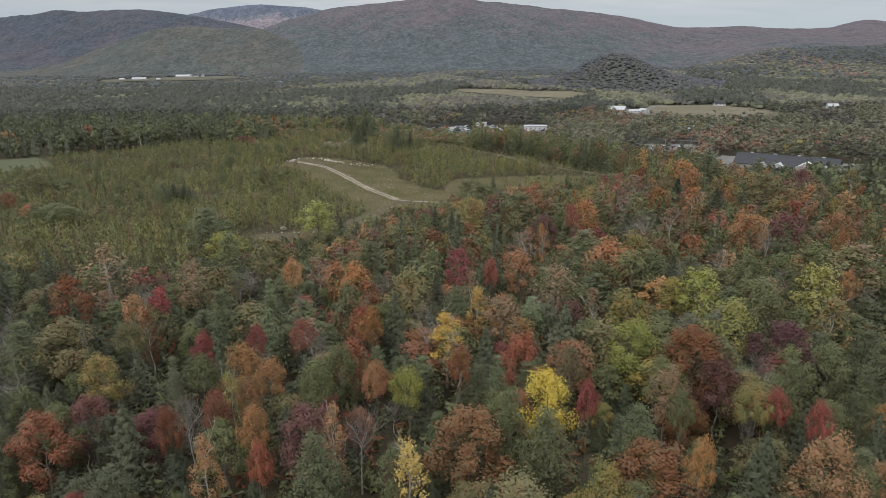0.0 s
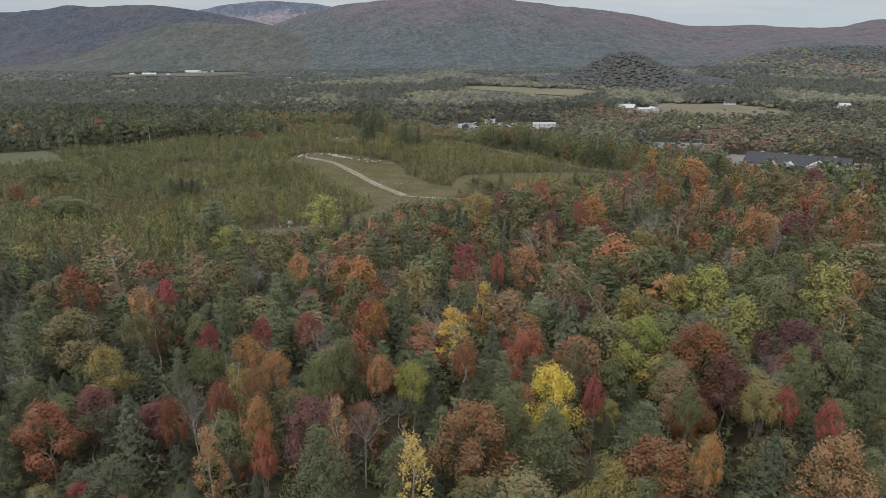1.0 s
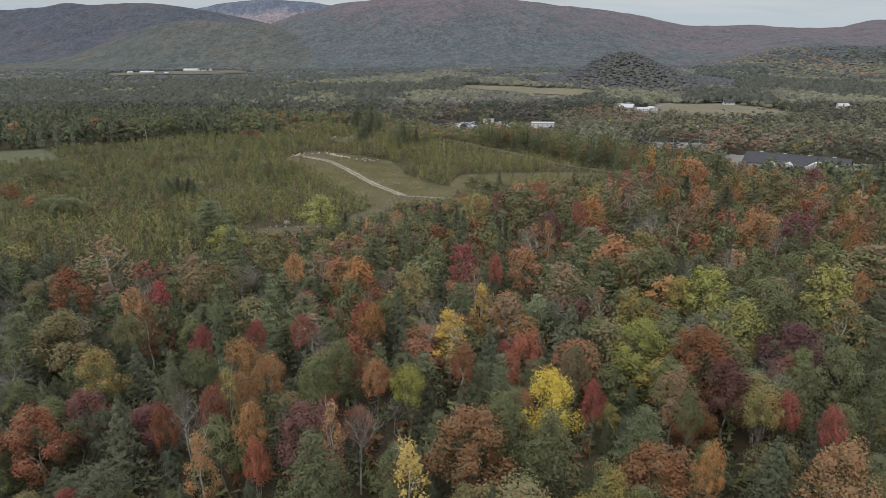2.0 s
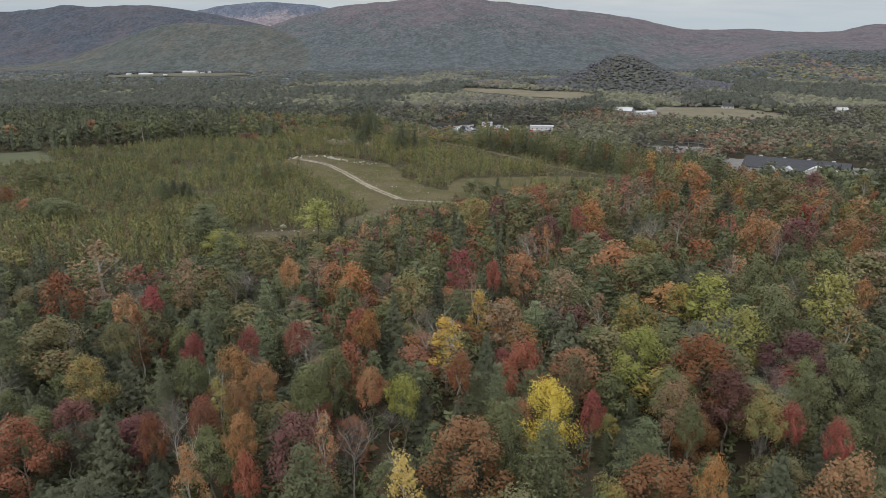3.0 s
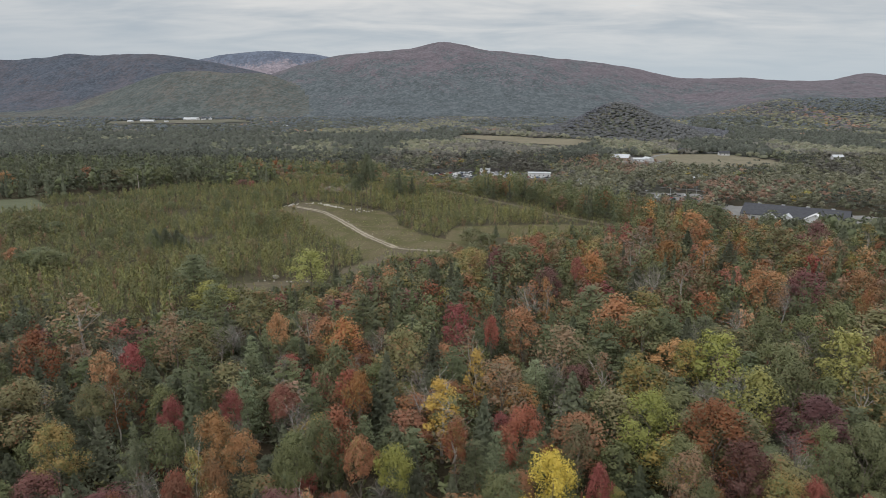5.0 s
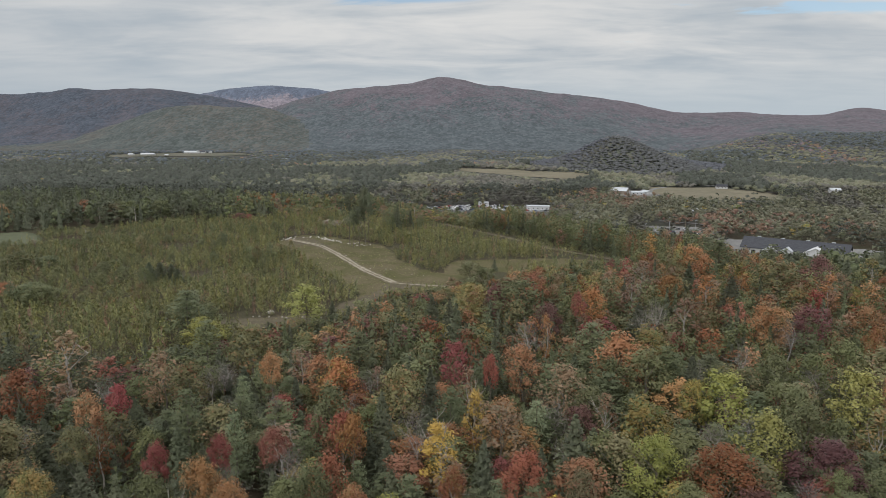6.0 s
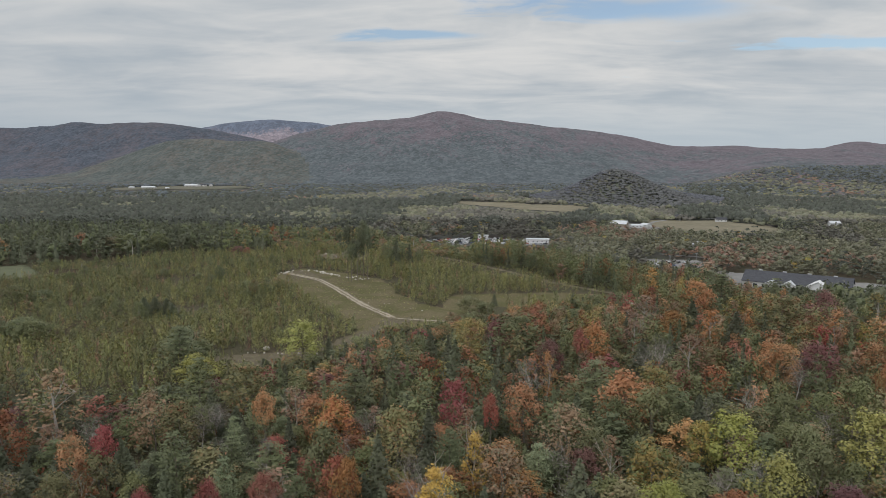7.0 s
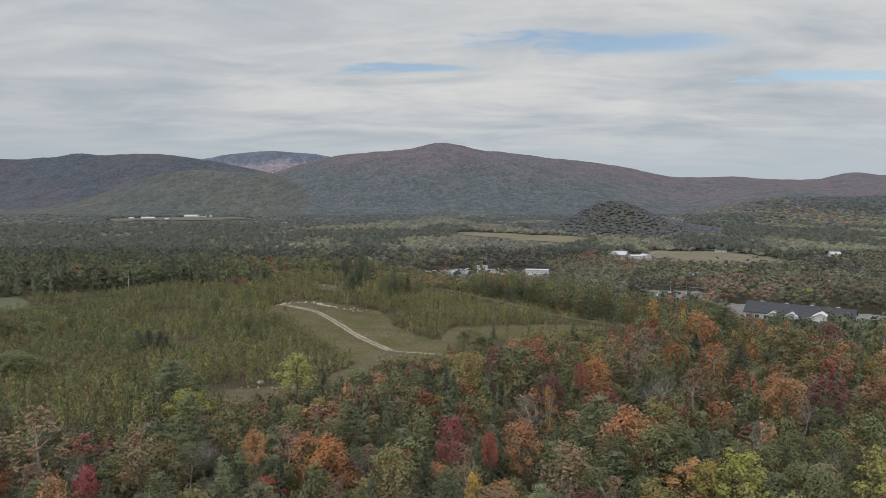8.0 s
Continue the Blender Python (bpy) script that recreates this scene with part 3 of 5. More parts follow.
def limb(bm, r, base, way, length, rad, forks, sides=4):
    """A limb that bends and forks into finer ones."""
    p, d = Vector(base), Vector(way).normalized()
    for s in range(2):
        d = (d + Vector(r.normal(0, 0.18, 3)) + Vector((0, 0, 0.10))).normalized()
        q = p + d * length / 2
        tube(bm, p, q, rad * (1 - 0.35 * s), rad * (0.65 - 0.35 * s), sides)
        if forks:
            for _ in range(2):
                e = (d + Vector(r.normal(0, 0.6, 3))).normalized()
                limb(bm, r, q, e, length * 0.62, rad * 0.45, forks - 1, 3)
        p = q


def trunk_mesh(kind, r, h, wide, mat):
    bm = bmesh.new()
    rad = (0.009 if kind == "bare" else 0.012) * h
    top = {"maple": 0.62, "birch": 0.85, "pine": 0.95, "spruce": 0.96, "bare": 0.6}[kind]
    pts = [Vector((0, 0, -0.5))]
    for i in range(1, 5):
        pts.append(Vector((r.normal(0, 0.015) * h, r.normal(0, 0.015) * h, h * top * i / 4)) if kind in ("maple", "birch", "bare") else Vector((0, 0, h * top * i / 4)))
    for i in range(4):
        tube(bm, pts[i], pts[i + 1], rad * (1.25 - 0.28 * i), rad * (0.97 - 0.28 * i), 6)
    if kind in ("maple", "birch", "bare"):
        for i in range(7 if kind == "bare" else 5):
            base = pts[2].lerp(pts[4], r.uniform(0, 1))
            an = i * 2.4
            way = (math.cos(an) * 0.55, math.sin(an) * 0.55, 1.0)
            limb(bm, r, base, way, wide * r.uniform(0.45, 0.7), rad * 0.45, 2 if kind == "bare" else 1 if kind == "birch" else 0, 3)
    me = bpy.data.meshes.new("trunk")
    bm.to_mesh(me)
    bm.free()
    me.materials.append(mat)
    return me


NAMES = {"maple": "broadleaf_tree", "birch": "birch_tree", "pine": "pine_tree", "spruce": "spruce_tree", "bare": "bare_tree"}
LABELS = {
    "green": "green-leaved {} rising from the dense autumn forest", "olive": "{} with olive leaves starting to turn brown",
    "lime": "{} with bright yellow-green leaves among darker trees", "gold": "{} with golden yellow autumn leaves",
    "amber": "{} with amber leaves over a greener base", "orange": "{} in orange autumn leaf", "scarlet": "{} with orange-red autumn leaves",
    "crimson": "{} with deep crimson autumn leaves", "maroon": "{} with dull maroon autumn leaves", "rust": "{} with rusty brown-orange leaves",
    "faded": "{} with thin faded pinkish-brown leaves", "pale": "pale green {} with soft spreading boughs", "needle": "green {} with layered spreading boughs",
    "dark": "dark green cone-shaped {} in the forest", "grey": "leafless grey {} with fine twigs"}
PLAIN = {"maple": "broadleaf tree", "birch": "slender birch tree", "pine": "white pine tree", "spruce": "spruce tree", "bare": "bare tree"}
CROWN = {"maple": (15.0, 8.0), "birch": (15.0, 5.5), "pine": (16.0, 8.5), "spruce": (15.0, 6.5), "bare": (14.0, 5.5), "tuft": (12.0, 10.0), "sapling": (4.0, 2.4)}
DENSE = {"near": {"maple": (7000, 0.145), "birch": (2900, 0.145), "pine": (6000, 0.16), "spruce": (5000, 0.178), "bare": (300, 0.5)},
         "mid": {"maple": (2600, 0.23), "birch": (1100, 0.24), "pine": (2100, 0.26), "spruce": (1800, 0.29), "bare": (160, 0.6)}}
REDS = ("gold", "orange", "scarlet", "crimson", "maroon", "rust")
made_trees = {}


def tree(kind, colour, x, y, tall, wide, shape=0, level="mid", turn=0.0):
    """One tree with its trunk and crown, at its place on the ground."""
    key = (kind, colour, shape, level)
    h, w = CROWN[kind]
    m = pose(x, y, height(x, y) - 0.1, 0, 0, turn) @ Matrix.Diagonal((wide / w, wide / w, tall / h, 1))
    if key in made_trees:
        return copy_thing(made_trees[key], m)
    r = np.random.default_rng(abs(shape * 101 + len(kind) * 17 + (5 if level == "near" else 0)))
    n, size = DENSE[level][kind]
    root = new("maple_tree" if kind == "maple" and colour in REDS else NAMES[kind])
    root.empty_display_size = 0.5
    part("trunk", trunk_mesh(kind, r, h, w, PALE_BARK if kind in ("birch", "bare") else BARK), root)
    leafy, bent = crown_of(kind, r, h, w, int(n * (1.0 if shape < 3 else 0.8) * (0.6 if colour == "faded" else 1.0)), size, 26 if level == "near" else 20, shape >= 3)
    part("crown", leaves_mesh("crown", leafy, LEAF[colour], None, bent), root)
    tagged(root, LABELS[colour].format(PLAIN[kind]), "tree", "trees of the autumn forest")
    made_trees[key] = root
    root.matrix_basis = m
    return root


def inside(x, y, poly):
    """Which of the points lie inside a polygon."""
    x, y = np.asarray(x, float), np.asarray(y, float)
    hit = np.zeros(x.shape, bool)
    for (x0, y0), (x1, y1) in zip(poly, poly[1:] + poly[:1]):
        if y0 != y1:
            hit ^= ((y0 > y) != (y1 > y)) & (x < (x1 - x0) * (y - y0) / (y1 - y0) + x0)
    return hit


CLEARING = [(-150, 185), (-115, 198), (-85, 200), (-66, 206), (-56, 226), (-36, 230), (-22, 262), (8, 282), (30, 300), (60, 318), (92, 346),
            (60, 394), (34, 432), (8, 468), (-34, 500), (-90, 512), (-146, 500), (-197, 470), (-235, 440), (-320, 400), (-320, 200)]
LAWN = [(-98, 404), (-84, 428), (-64, 417), (-44, 402), (-30, 388), (-25, 370), (-22, 350), (-9, 326), (2, 319), (4, 340), (8, 347), (58, 353), (88, 346), (58, 322), (18, 318),
        (18, 286), (-18, 280), (-36, 262), (-32, 278), (-40, 294), (-54, 318), (-68, 342), (-84, 372)]
BARE_PATCH = [(-80, 240), (-52, 248), (-34, 246), (-22, 274), (-30, 277), (-40, 256), (-44, 236), (-70, 222)]
LANE = [(-2, 478), (14, 456), (32, 428), (52, 396), (68, 372), (86, 350)]
LEFT_FIELD = [(-250, 385), (-228, 402), (-262, 440), (-300, 425), (-300, 385)]
HILL = [(-420, 30), (420, 30), (420, 330), (310, 400), (215, 470), (120, 540), (40, 600), (-60, 640), (-200, 640), (-420, 640)]
# open ground in the valley
HAYFIELD = [(318, 940), (365, 905), (430, 900), (478, 960), (466, 1020), (440, 1085), (330, 1100), (300, 1010)]
LONG_FIELD = [(25, 1570), (40, 1470), (160, 1320), (238, 1250), (290, 1310), (262, 1362), (145, 1500)]
FARM_FIELD = [(-1130, 2250), (-1010, 2130), (-900, 2160), (-760, 2150), (-610, 2270), (-740, 2430), (-1000, 2440)]
CAR_LOT = [(-34, 778), (60, 788), (130, 780), (128, 818), (60, 850), (0, 838), (-40, 800)]
MALL_LOT = [(184, 622), (238, 616), (250, 668), (202, 676)]
STORE_LOT = [(225, 500), (300, 462), (370, 470), (372, 520), (335, 545), (240, 605)]
BARN_YARD = [(246, 960), (290, 945), (316, 985), (300, 1040), (252, 1035)]
HOUSE_YARD = [(556, 985), (598, 985), (598, 1035), (556, 1035)]
OPENINGS = [HAYFIELD, HOUSE_YARD, LONG_FIELD, FARM_FIELD, CAR_LOT, MALL_LOT, STORE_LOT, BARN_YARD]


def jittered(x0, x1, y0, y1, gap, r):
    gx, gy = np.meshgrid(np.arange(x0, x1, gap), np.arange(y0, y1, gap))
    return (gx + r.uniform(-0.46, 0.46, gx.shape) * gap).ravel(), (gy + r.uniform(-0.46, 0.46, gx.shape) * gap).ravel()


def in_view(x, y, side=0.74, margin=45):
    return np.abs(x) < side * y + margin


LISTED = {}
LISTED["birch", "amber"] = [(-34.8, 99.2, 3.9), (80, 128.3, 8.1), (167.5, 271.7, 8.3)]
LISTED["maple", "amber"] = [(-61.5, 110.1, 7.7), (39.4, 133.8, 10.3), (48.1, 94.2, 5.5), (20.3, 73.8, 7.2), (53, 177.2, 7.7), (9.5, 229.6, 8.3)]
LISTED["maple", "crimson"] = [(-64, 143.4, 5.4), (4.3, 170.8, 7.2), (11.8, 157.7, 4.7), (-28.1, 124.4, 4.7), (14.3, 114.5, 8), (22.8, 95.8, 3.8), (-25.1, 79.7, 4), (51.9, 93.7, 4.4), (55.1, 87.5, 3.7), (-45.6, 117.7, 5.4), (41.8, 212.8, 4.8), (-36.2, 121, 3.7), (-35.6, 94.4, 3.5)]
LISTED["spruce", "dark"] = [(57.4, 160.1, 8.5), (-2.2, 218.3, 8.3), (3.2, 210.5, 7.3), (-49.1, 91.8, 8.7), (-39.9, 86.9, 5.8), (44.7, 82, 8.8), (24.5, 126, 6.8), (-10.4, 138, 5.4), (8.1, 118.5, 4.3), (90.3, 254.6, 8.7), (101.5, 243.8, 8.3), (155.8, 268.9, 9.1), (176.2, 274.7, 9.3), (58.9, 207.5, 7.9), (5, 200.8, 7.6)]
LISTED["birch", "faded"] = [(32.8, 138, 5.7), (64, 235, 8.4), (73.9, 210.2, 9.1), (75.9, 263.1, 9.8), (103.6, 159.8, 7), (-86.7, 165.5, 6.4)]
LISTED["maple", "faded"] = [(-62.1, 160.9, 8.5), (12.5, 133.9, 9.4), (37.5, 101.9, 6.8), (27, 150.9, 8.8)]
LISTED["birch", "gold"] = [(0.8, 124, 8.4), (7.6, 140, 5), (-4.8, 79.2, 5.8)]
LISTED["maple", "gold"] = [(16.7, 98.6, 8.5)]
LISTED["maple", "green"] = [(71.6, 141.7, 7.8), (47.9, 161.4, 10.2), (67.8, 108.2, 7.4), (-20.5, 140, 7.5), (-18.7, 109.8, 7.1), (85.8, 163.3, 8.6), (97.3, 169.4, 8.3), (25.1, 224.6, 11.6), (-42.7, 108.2, 6), (36.6, 92.8, 5.2), (-21, 99.7, 6.5)]
LISTED["pine", "green"] = [(14.8, 86.3, 9.9), (28.9, 88.9, 8.8), (-19.9, 178, 13.1), (-48, 137.8, 9.6), (-61.8, 188.2, 12.4), (-77.9, 217.2, 9.3), (-17.4, 78.9, 7.6), (77.6, 113.7, 8.3), (57.8, 101.3, 7.5), (-82.1, 121.5, 8.8), (40.3, 184.9, 9), (54.3, 168, 7.4), (154.6, 325.5, 16.4), (126.2, 316.4, 16), (67.6, 97.2, 7.3), (10.2, 91.8, 4.3)]
LISTED["bare", "grey"] = [(74.8, 173.5, 6.1), (-23.7, 118.3, 5.6), (-41, 95.8, 5.4), (-3.5, 129.9, 4.7), (59.5, 203.9, 7), (54.5, 105.4, 4.9), (24.3, 189.8, 6.6), (-13, 90.1, 4.3), (97.2, 194, 7.4), (65.4, 211.4, 7.3)]
LISTED["maple", "lime"] = [(-6.2, 101.2, 5.6), (59.9, 147.7, 10), (36.5, 118.8, 9.1), (59.4, 127.6, 9), (85.1, 144, 7.2)]
LISTED["maple", "maroon"] = [(18.4, 230.8, 8.3), (-20.9, 89.5, 9.3), (65.8, 119.1, 11.3), (47.1, 104, 8.9), (107.5, 204.8, 11), (32.9, 208.9, 7.2), (146.2, 269.6, 9.1)]
LISTED["maple", "olive"] = [(-7.8, 150.4, 10.1), (-47.6, 180.4, 11), (-75.5, 123.9, 12.6), (100.1, 158.2, 9.8), (122.8, 255.6, 10.9), (-61.9, 123.4, 6.7), (22.4, 108.6, 6)]
LISTED["birch", "orange"] = [(-16.5, 87.8, 2.7), (-32.6, 79.9, 4.3), (29.8, 193.8, 3.7), (90.2, 237.9, 8.5), (132.9, 239.9, 8.6)]
LISTED["maple", "orange"] = [(-67.6, 138.5, 6.2), (-36.9, 158.9, 5.9), (-14.4, 125.9, 4.6), (-36.7, 112.7, 7.6), (-29.7, 104.9, 4.1), (-28.2, 88.1, 5.9), (51.1, 77.9, 8.5), (33.7, 76.8, 4), (20.3, 168.6, 8.9), (48.5, 223.2, 9.6), (124.7, 203.8, 8.8), (96.5, 201.9, 7.3), (44.3, 169.9, 9.2), (108.5, 299.7, 10.6), (93.3, 146.3, 5.2), (92.7, 200.8, 6.9)]
LISTED["pine", "pale"] = [(9.3, 106.8, 5.5), (-35.8, 128.1, 7.2), (-40.4, 148.7, 5.8), (-47.7, 108.3, 4.6)]
LISTED["birch", "rust"] = [(-60.7, 128.7, 4.2)]
LISTED["maple", "rust"] = [(-86.9, 147.9, 8.5), (3.6, 88.1, 13.4), (-35.2, 93.1, 5.3), (-60.3, 89, 8.8), (46.7, 114.7, 7.3), (80.9, 248.1, 8.5), (-30.5, 95.1, 3.9), (-40, 86.6, 4.1)]
LISTED["maple", "scarlet"] = [(-21.5, 159.1, 9.3), (-16.8, 128.9, 5.1), (-11.7, 104.9, 4.3), (2.9, 108.1, 5), (33.9, 251.2, 10.7), (109.5, 177.6, 4.7)]

placed = []
for (kind, colour), spots in LISTED.items():
    for i, (x, y, wide) in enumerate(spots):
        tall = {"maple": 16.0, "birch": 16.5, "pine": 16.5, "spruce": 15.5, "bare": 15.0}[kind] + rng.uniform(-0.8, 0.8)
        hue = "needle" if (kind, colour) == ("pine", "green") else colour
        wide = min(max(wide * 1.12, 4.8 if kind == "birch" else 5.8), 13.5)
        tree(kind, hue, x, y, tall, wide, 3 if kind == "maple" and wide < 7.6 else i % 3, "near" if y < 125 else "mid", rng.uniform(0, 360))
        placed.append((x, y, wide / 2))

MIXES = {  # shares of each kind and colour
    "near": (("spruce", "dark", 22), ("spruce", "needle", 12), ("pine", "needle", 18), ("maple", "green", 17), ("maple", "olive", 11), ("maple", "rust", 5), ("maple", "orange", 4), ("birch", "faded", 5),
             ("maple", "maroon", 2), ("maple", "amber", 4), ("bare", "grey", 7), ("pine", "pale", 4), ("maple", "crimson", 3)),
    "left": (("spruce", "dark", 46), ("pine", "needle", 4), ("pine", "dark", 18), ("maple", "dark", 12), ("maple", "green", 8), ("maple", "olive", 6), ("bare", "grey", 6), ("maple", "maroon", 4)),
    "rim": (("spruce", "dark", 26), ("pine", "dark", 26), ("pine", "needle", 20), ("maple", "green", 18), ("maple", "olive", 6), ("birch", "amber", 2), ("maple", "rust", 2)),
    "edge": (("pine", "needle", 36), ("maple", "green", 24), ("maple", "olive", 16), ("birch", "amber", 2), ("spruce", "dark", 16), ("maple", "rust", 2), ("birch", "faded", 4)),
    "right": (("pine", "needle", 17), ("spruce", "dark", 8), ("spruce", "needle", 11), ("maple", "green", 20), ("maple", "olive", 16), ("maple", "orange", 8), ("birch", "faded", 12), ("maple", "rust", 8),
              ("maple", "amber", 6), ("maple", "crimson", 3), ("bare", "grey", 3)),
}


def pick(mix, r):
    rows = MIXES[mix]
    w = np.array([q[2] for q in rows], float)
    return rows[r.choice(len(rows), p=w / w.sum())][:2]


# the rest of the near forest, tree by tree
fx, fy = jittered(-170, 170, 62, 640, 5.4, rng)
keep = in_view(fx, fy, 0.665, 15) & ~inside(fx, fy, CLEARING) & inside(fx, fy, HILL)
fx, fy = fx[keep], fy[keep]
order = np.argsort(fy)
spots = np.array(placed)
far_spots, count = [], 0
for j in order:
    x, y = float(fx[j]), float(fy[j])
    d = np.hypot(spots[:, 0] - x, spots[:, 1] - y) - spots[:, 2] * 0.72
    if d.min() < 1.4:
        continue
    mix = "near" if y < 270 else ("right" if x > 20 and y < 345 else ("rim" if x < -130 else "edge"))
    if y < 270 and x > 40 and y > 170:
        mix = "right"
    if y < 200 and x < -0.22 * y and rng.uniform() < 0.92:
        mix = "left"
    kind, colour = pick(mix, rng)
    tall = rng.uniform(7.0, 13.2)
    if y < 330:  # lower growth along the edge of the clearing
        for reach, lo, hi in ((20, 3.5, 6.0), (40, 5.5, 8.5), (58, 7.5, 11.0)):
            if inside(x, y + reach, CLEARING) and x > -110:
                tall = rng.uniform(lo, hi)
                break
    elif x > 22 and y < 490:
        tall = rng.uniform(10.5, 15.5)
    elif -125 < x < 22 and y < 565:
        tall = rng.uniform(2.8, 5.5)
        kind, colour = (("maple", "green"), ("maple", "olive"), ("birch", "amber"), ("birch", "faded"), ("maple", "green"))[int(rng.integers(0, 5))]
    elif x > -50:
        tall = rng.uniform(6.0, 10.0)
    wide = CROWN[kind][1] * rng.uniform(0.72, 1.05) * min(1.0, 0.45 + tall / 20)
    if y > 172 and count > 430:
        far_spots.append((x, y, kind, colour, tall))
        continue
    tree(kind, colour, x, y, tall, wide, int(rng.integers(0, 3)), "near" if y < 112 else "mid", rng.uniform(0, 360))
    count += 1


def woods(name, label, kind, colour, xs, ys, tall, wide, n, size, seed, shapes=5, vary=(0.7, 1.25), lobes=7):
    """Many trees of one sort as one mass: crowns of leaf sprays and thin stems."""
    if not len(xs):
        return
    r = np.random.default_rng(seed)
    h, w = CROWN[kind]
    crowns = [crown_of(kind, r, h, w, n, size, lobes) for _ in range(shapes)]
    tall = np.broadcast_to(tall, xs.shape)
    zs = land(xs, ys)
    got, tints, normals = [], [], []
    which = r.integers(0, shapes, len(xs))
    for s in range(shapes):
        sel = which == s
        c, bend = crowns[s]
        m = int(sel.sum())
        an = r.uniform(0, 6.283, m)
        sx, sz = (wide * r.uniform(*vary, m)) / w, (tall[sel] * r.uniform(*vary, m)) / h
        X, Y, Z = c[None, ..., 0], c[None, ..., 1], c[None, ..., 2]
        ca, sa = np.cos(an)[:, None, None], np.sin(an)[:, None, None]
        q = np.stack([(X * ca - Y * sa) * sx[:, None, None] + xs[sel][:, None, None], (X * sa + Y * ca) * sx[:, None, None] + ys[sel][:, None, None], Z * sz[:, None, None] + zs[sel][:, None, None]], -1)
        got.append(q.reshape(-1, 3, 3))
        tints.append(np.repeat(r.uniform(0, 1, m), len(c)))
        bx, by, bz = (bend[None, ..., i] for i in range(3))
        normals.append(np.stack([bx * ca - by * sa, bx * sa + by * ca, bz + 0 * ca], -1).reshape(-1, 3, 3))
    ob = new(name, leaves_mesh(name, np.concatenate(got), LEAF[colour], np.concatenate(tints), np.concatenate(normals)))
    tagged(ob, label, "woods", kind="stuff")


# undergrowth between the near trees
fx, fy = jittered(-170, 170, 64, 330, 3.6, rng)
keep = in_view(fx, fy, 0.66, 12) & ~inside(fx, fy, CLEARING)
fx, fy = fx[keep], fy[keep]
u = rng.uniform(0, 1, len(fx))
for i, (lo, hi, colour, name) in enumerate(((0, 0.4, "green", "green undergrowth between the forest trees"), (0.4, 0.7, "dark", "dark young conifers under the forest trees"), (0.7, 0.86, "olive", "olive brush under the forest trees"),
                                            (0.86, 1.0, "rust", "rusty bushes under the forest trees"))):
    sel = (u >= lo) & (u < hi)
    woods("undergrowth", name, "sapling", colour, fx[sel], fy[sel], 4.4, 3.4, 21, 0.55, 450 + i, 6)

far = {}
for x, y, kind, colour, tall in far_spots:
    far.setdefault((kind, colour, y < 470), []).append((x, y, tall))
for i, ((kind, colour, close), v) in enumerate(sorted(far.items())):
    v = np.array(v)
    woods("hill_woods", LABELS[colour].format(PLAIN[kind] + "s"), kind, colour, v[:, 0], v[:, 1], v[:, 2], CROWN[kind][1] * 0.85, 60 if kind == "bare" else 360 if close else 80, 0.45 if close else 0.85, 100 + i, 6, lobes=8 if close else 4)

# wider flanks of the hill, outside the walked view
fx, fy = jittered(-420, 420, 60, 640, 7.5, rng)
keep = in_view(fx, fy, 0.72, 25) & ~in_view(fx, fy, 0.665, 15) & ~inside(fx, fy, CLEARING) & inside(fx, fy, HILL) & ~inside(fx, fy, LEFT_FIELD)
keep |= (np.abs(fx) >= 170) & in_view(fx, fy, 0.70, 20) & ~inside(fx, fy, CLEARING) & inside(fx, fy, HILL) & ~inside(fx, fy, LEFT_FIELD)
fx, fy = fx[keep], fy[keep]
sort = rng.choice(4, len(fx), p=(0.3, 0.3, 0.25, 0.15))
for i, (kind, colour) in enumerate((("spruce", "dark"), ("pine", "dark"), ("maple", "dark"), ("maple", "needle"))):
    woods("flank_woods", LABELS[colour].format(PLAIN[kind] + "s"), kind, colour, fx[sort == i], fy[sort == i], 14.0, CROWN[kind][1], 66, 0.95, 140 + i, lobes=4)

# the forest goes on beneath and behind the camera
fx, fy = jittered(-130, 130, -90, 62, 7.0, rng)
keep = ~(in_view(fx, fy, 0.665, 15) & (fy > 60))
fx, fy = fx[keep], fy[keep]
sort = rng.choice(4, len(fx), p=(0.25, 0.25, 0.3, 0.2))
for i, (kind, colour) in enumerate((("spruce", "dark"), ("pine", "needle"), ("maple", "green"), ("maple", "rust"))):
    woods("forest_behind", LABELS[colour].format(PLAIN[kind] + "s"), kind, colour, fx[sort == i], fy[sort == i], 12.0, CROWN[kind][1], 20, 0.9, 170 + i, lobes=2)

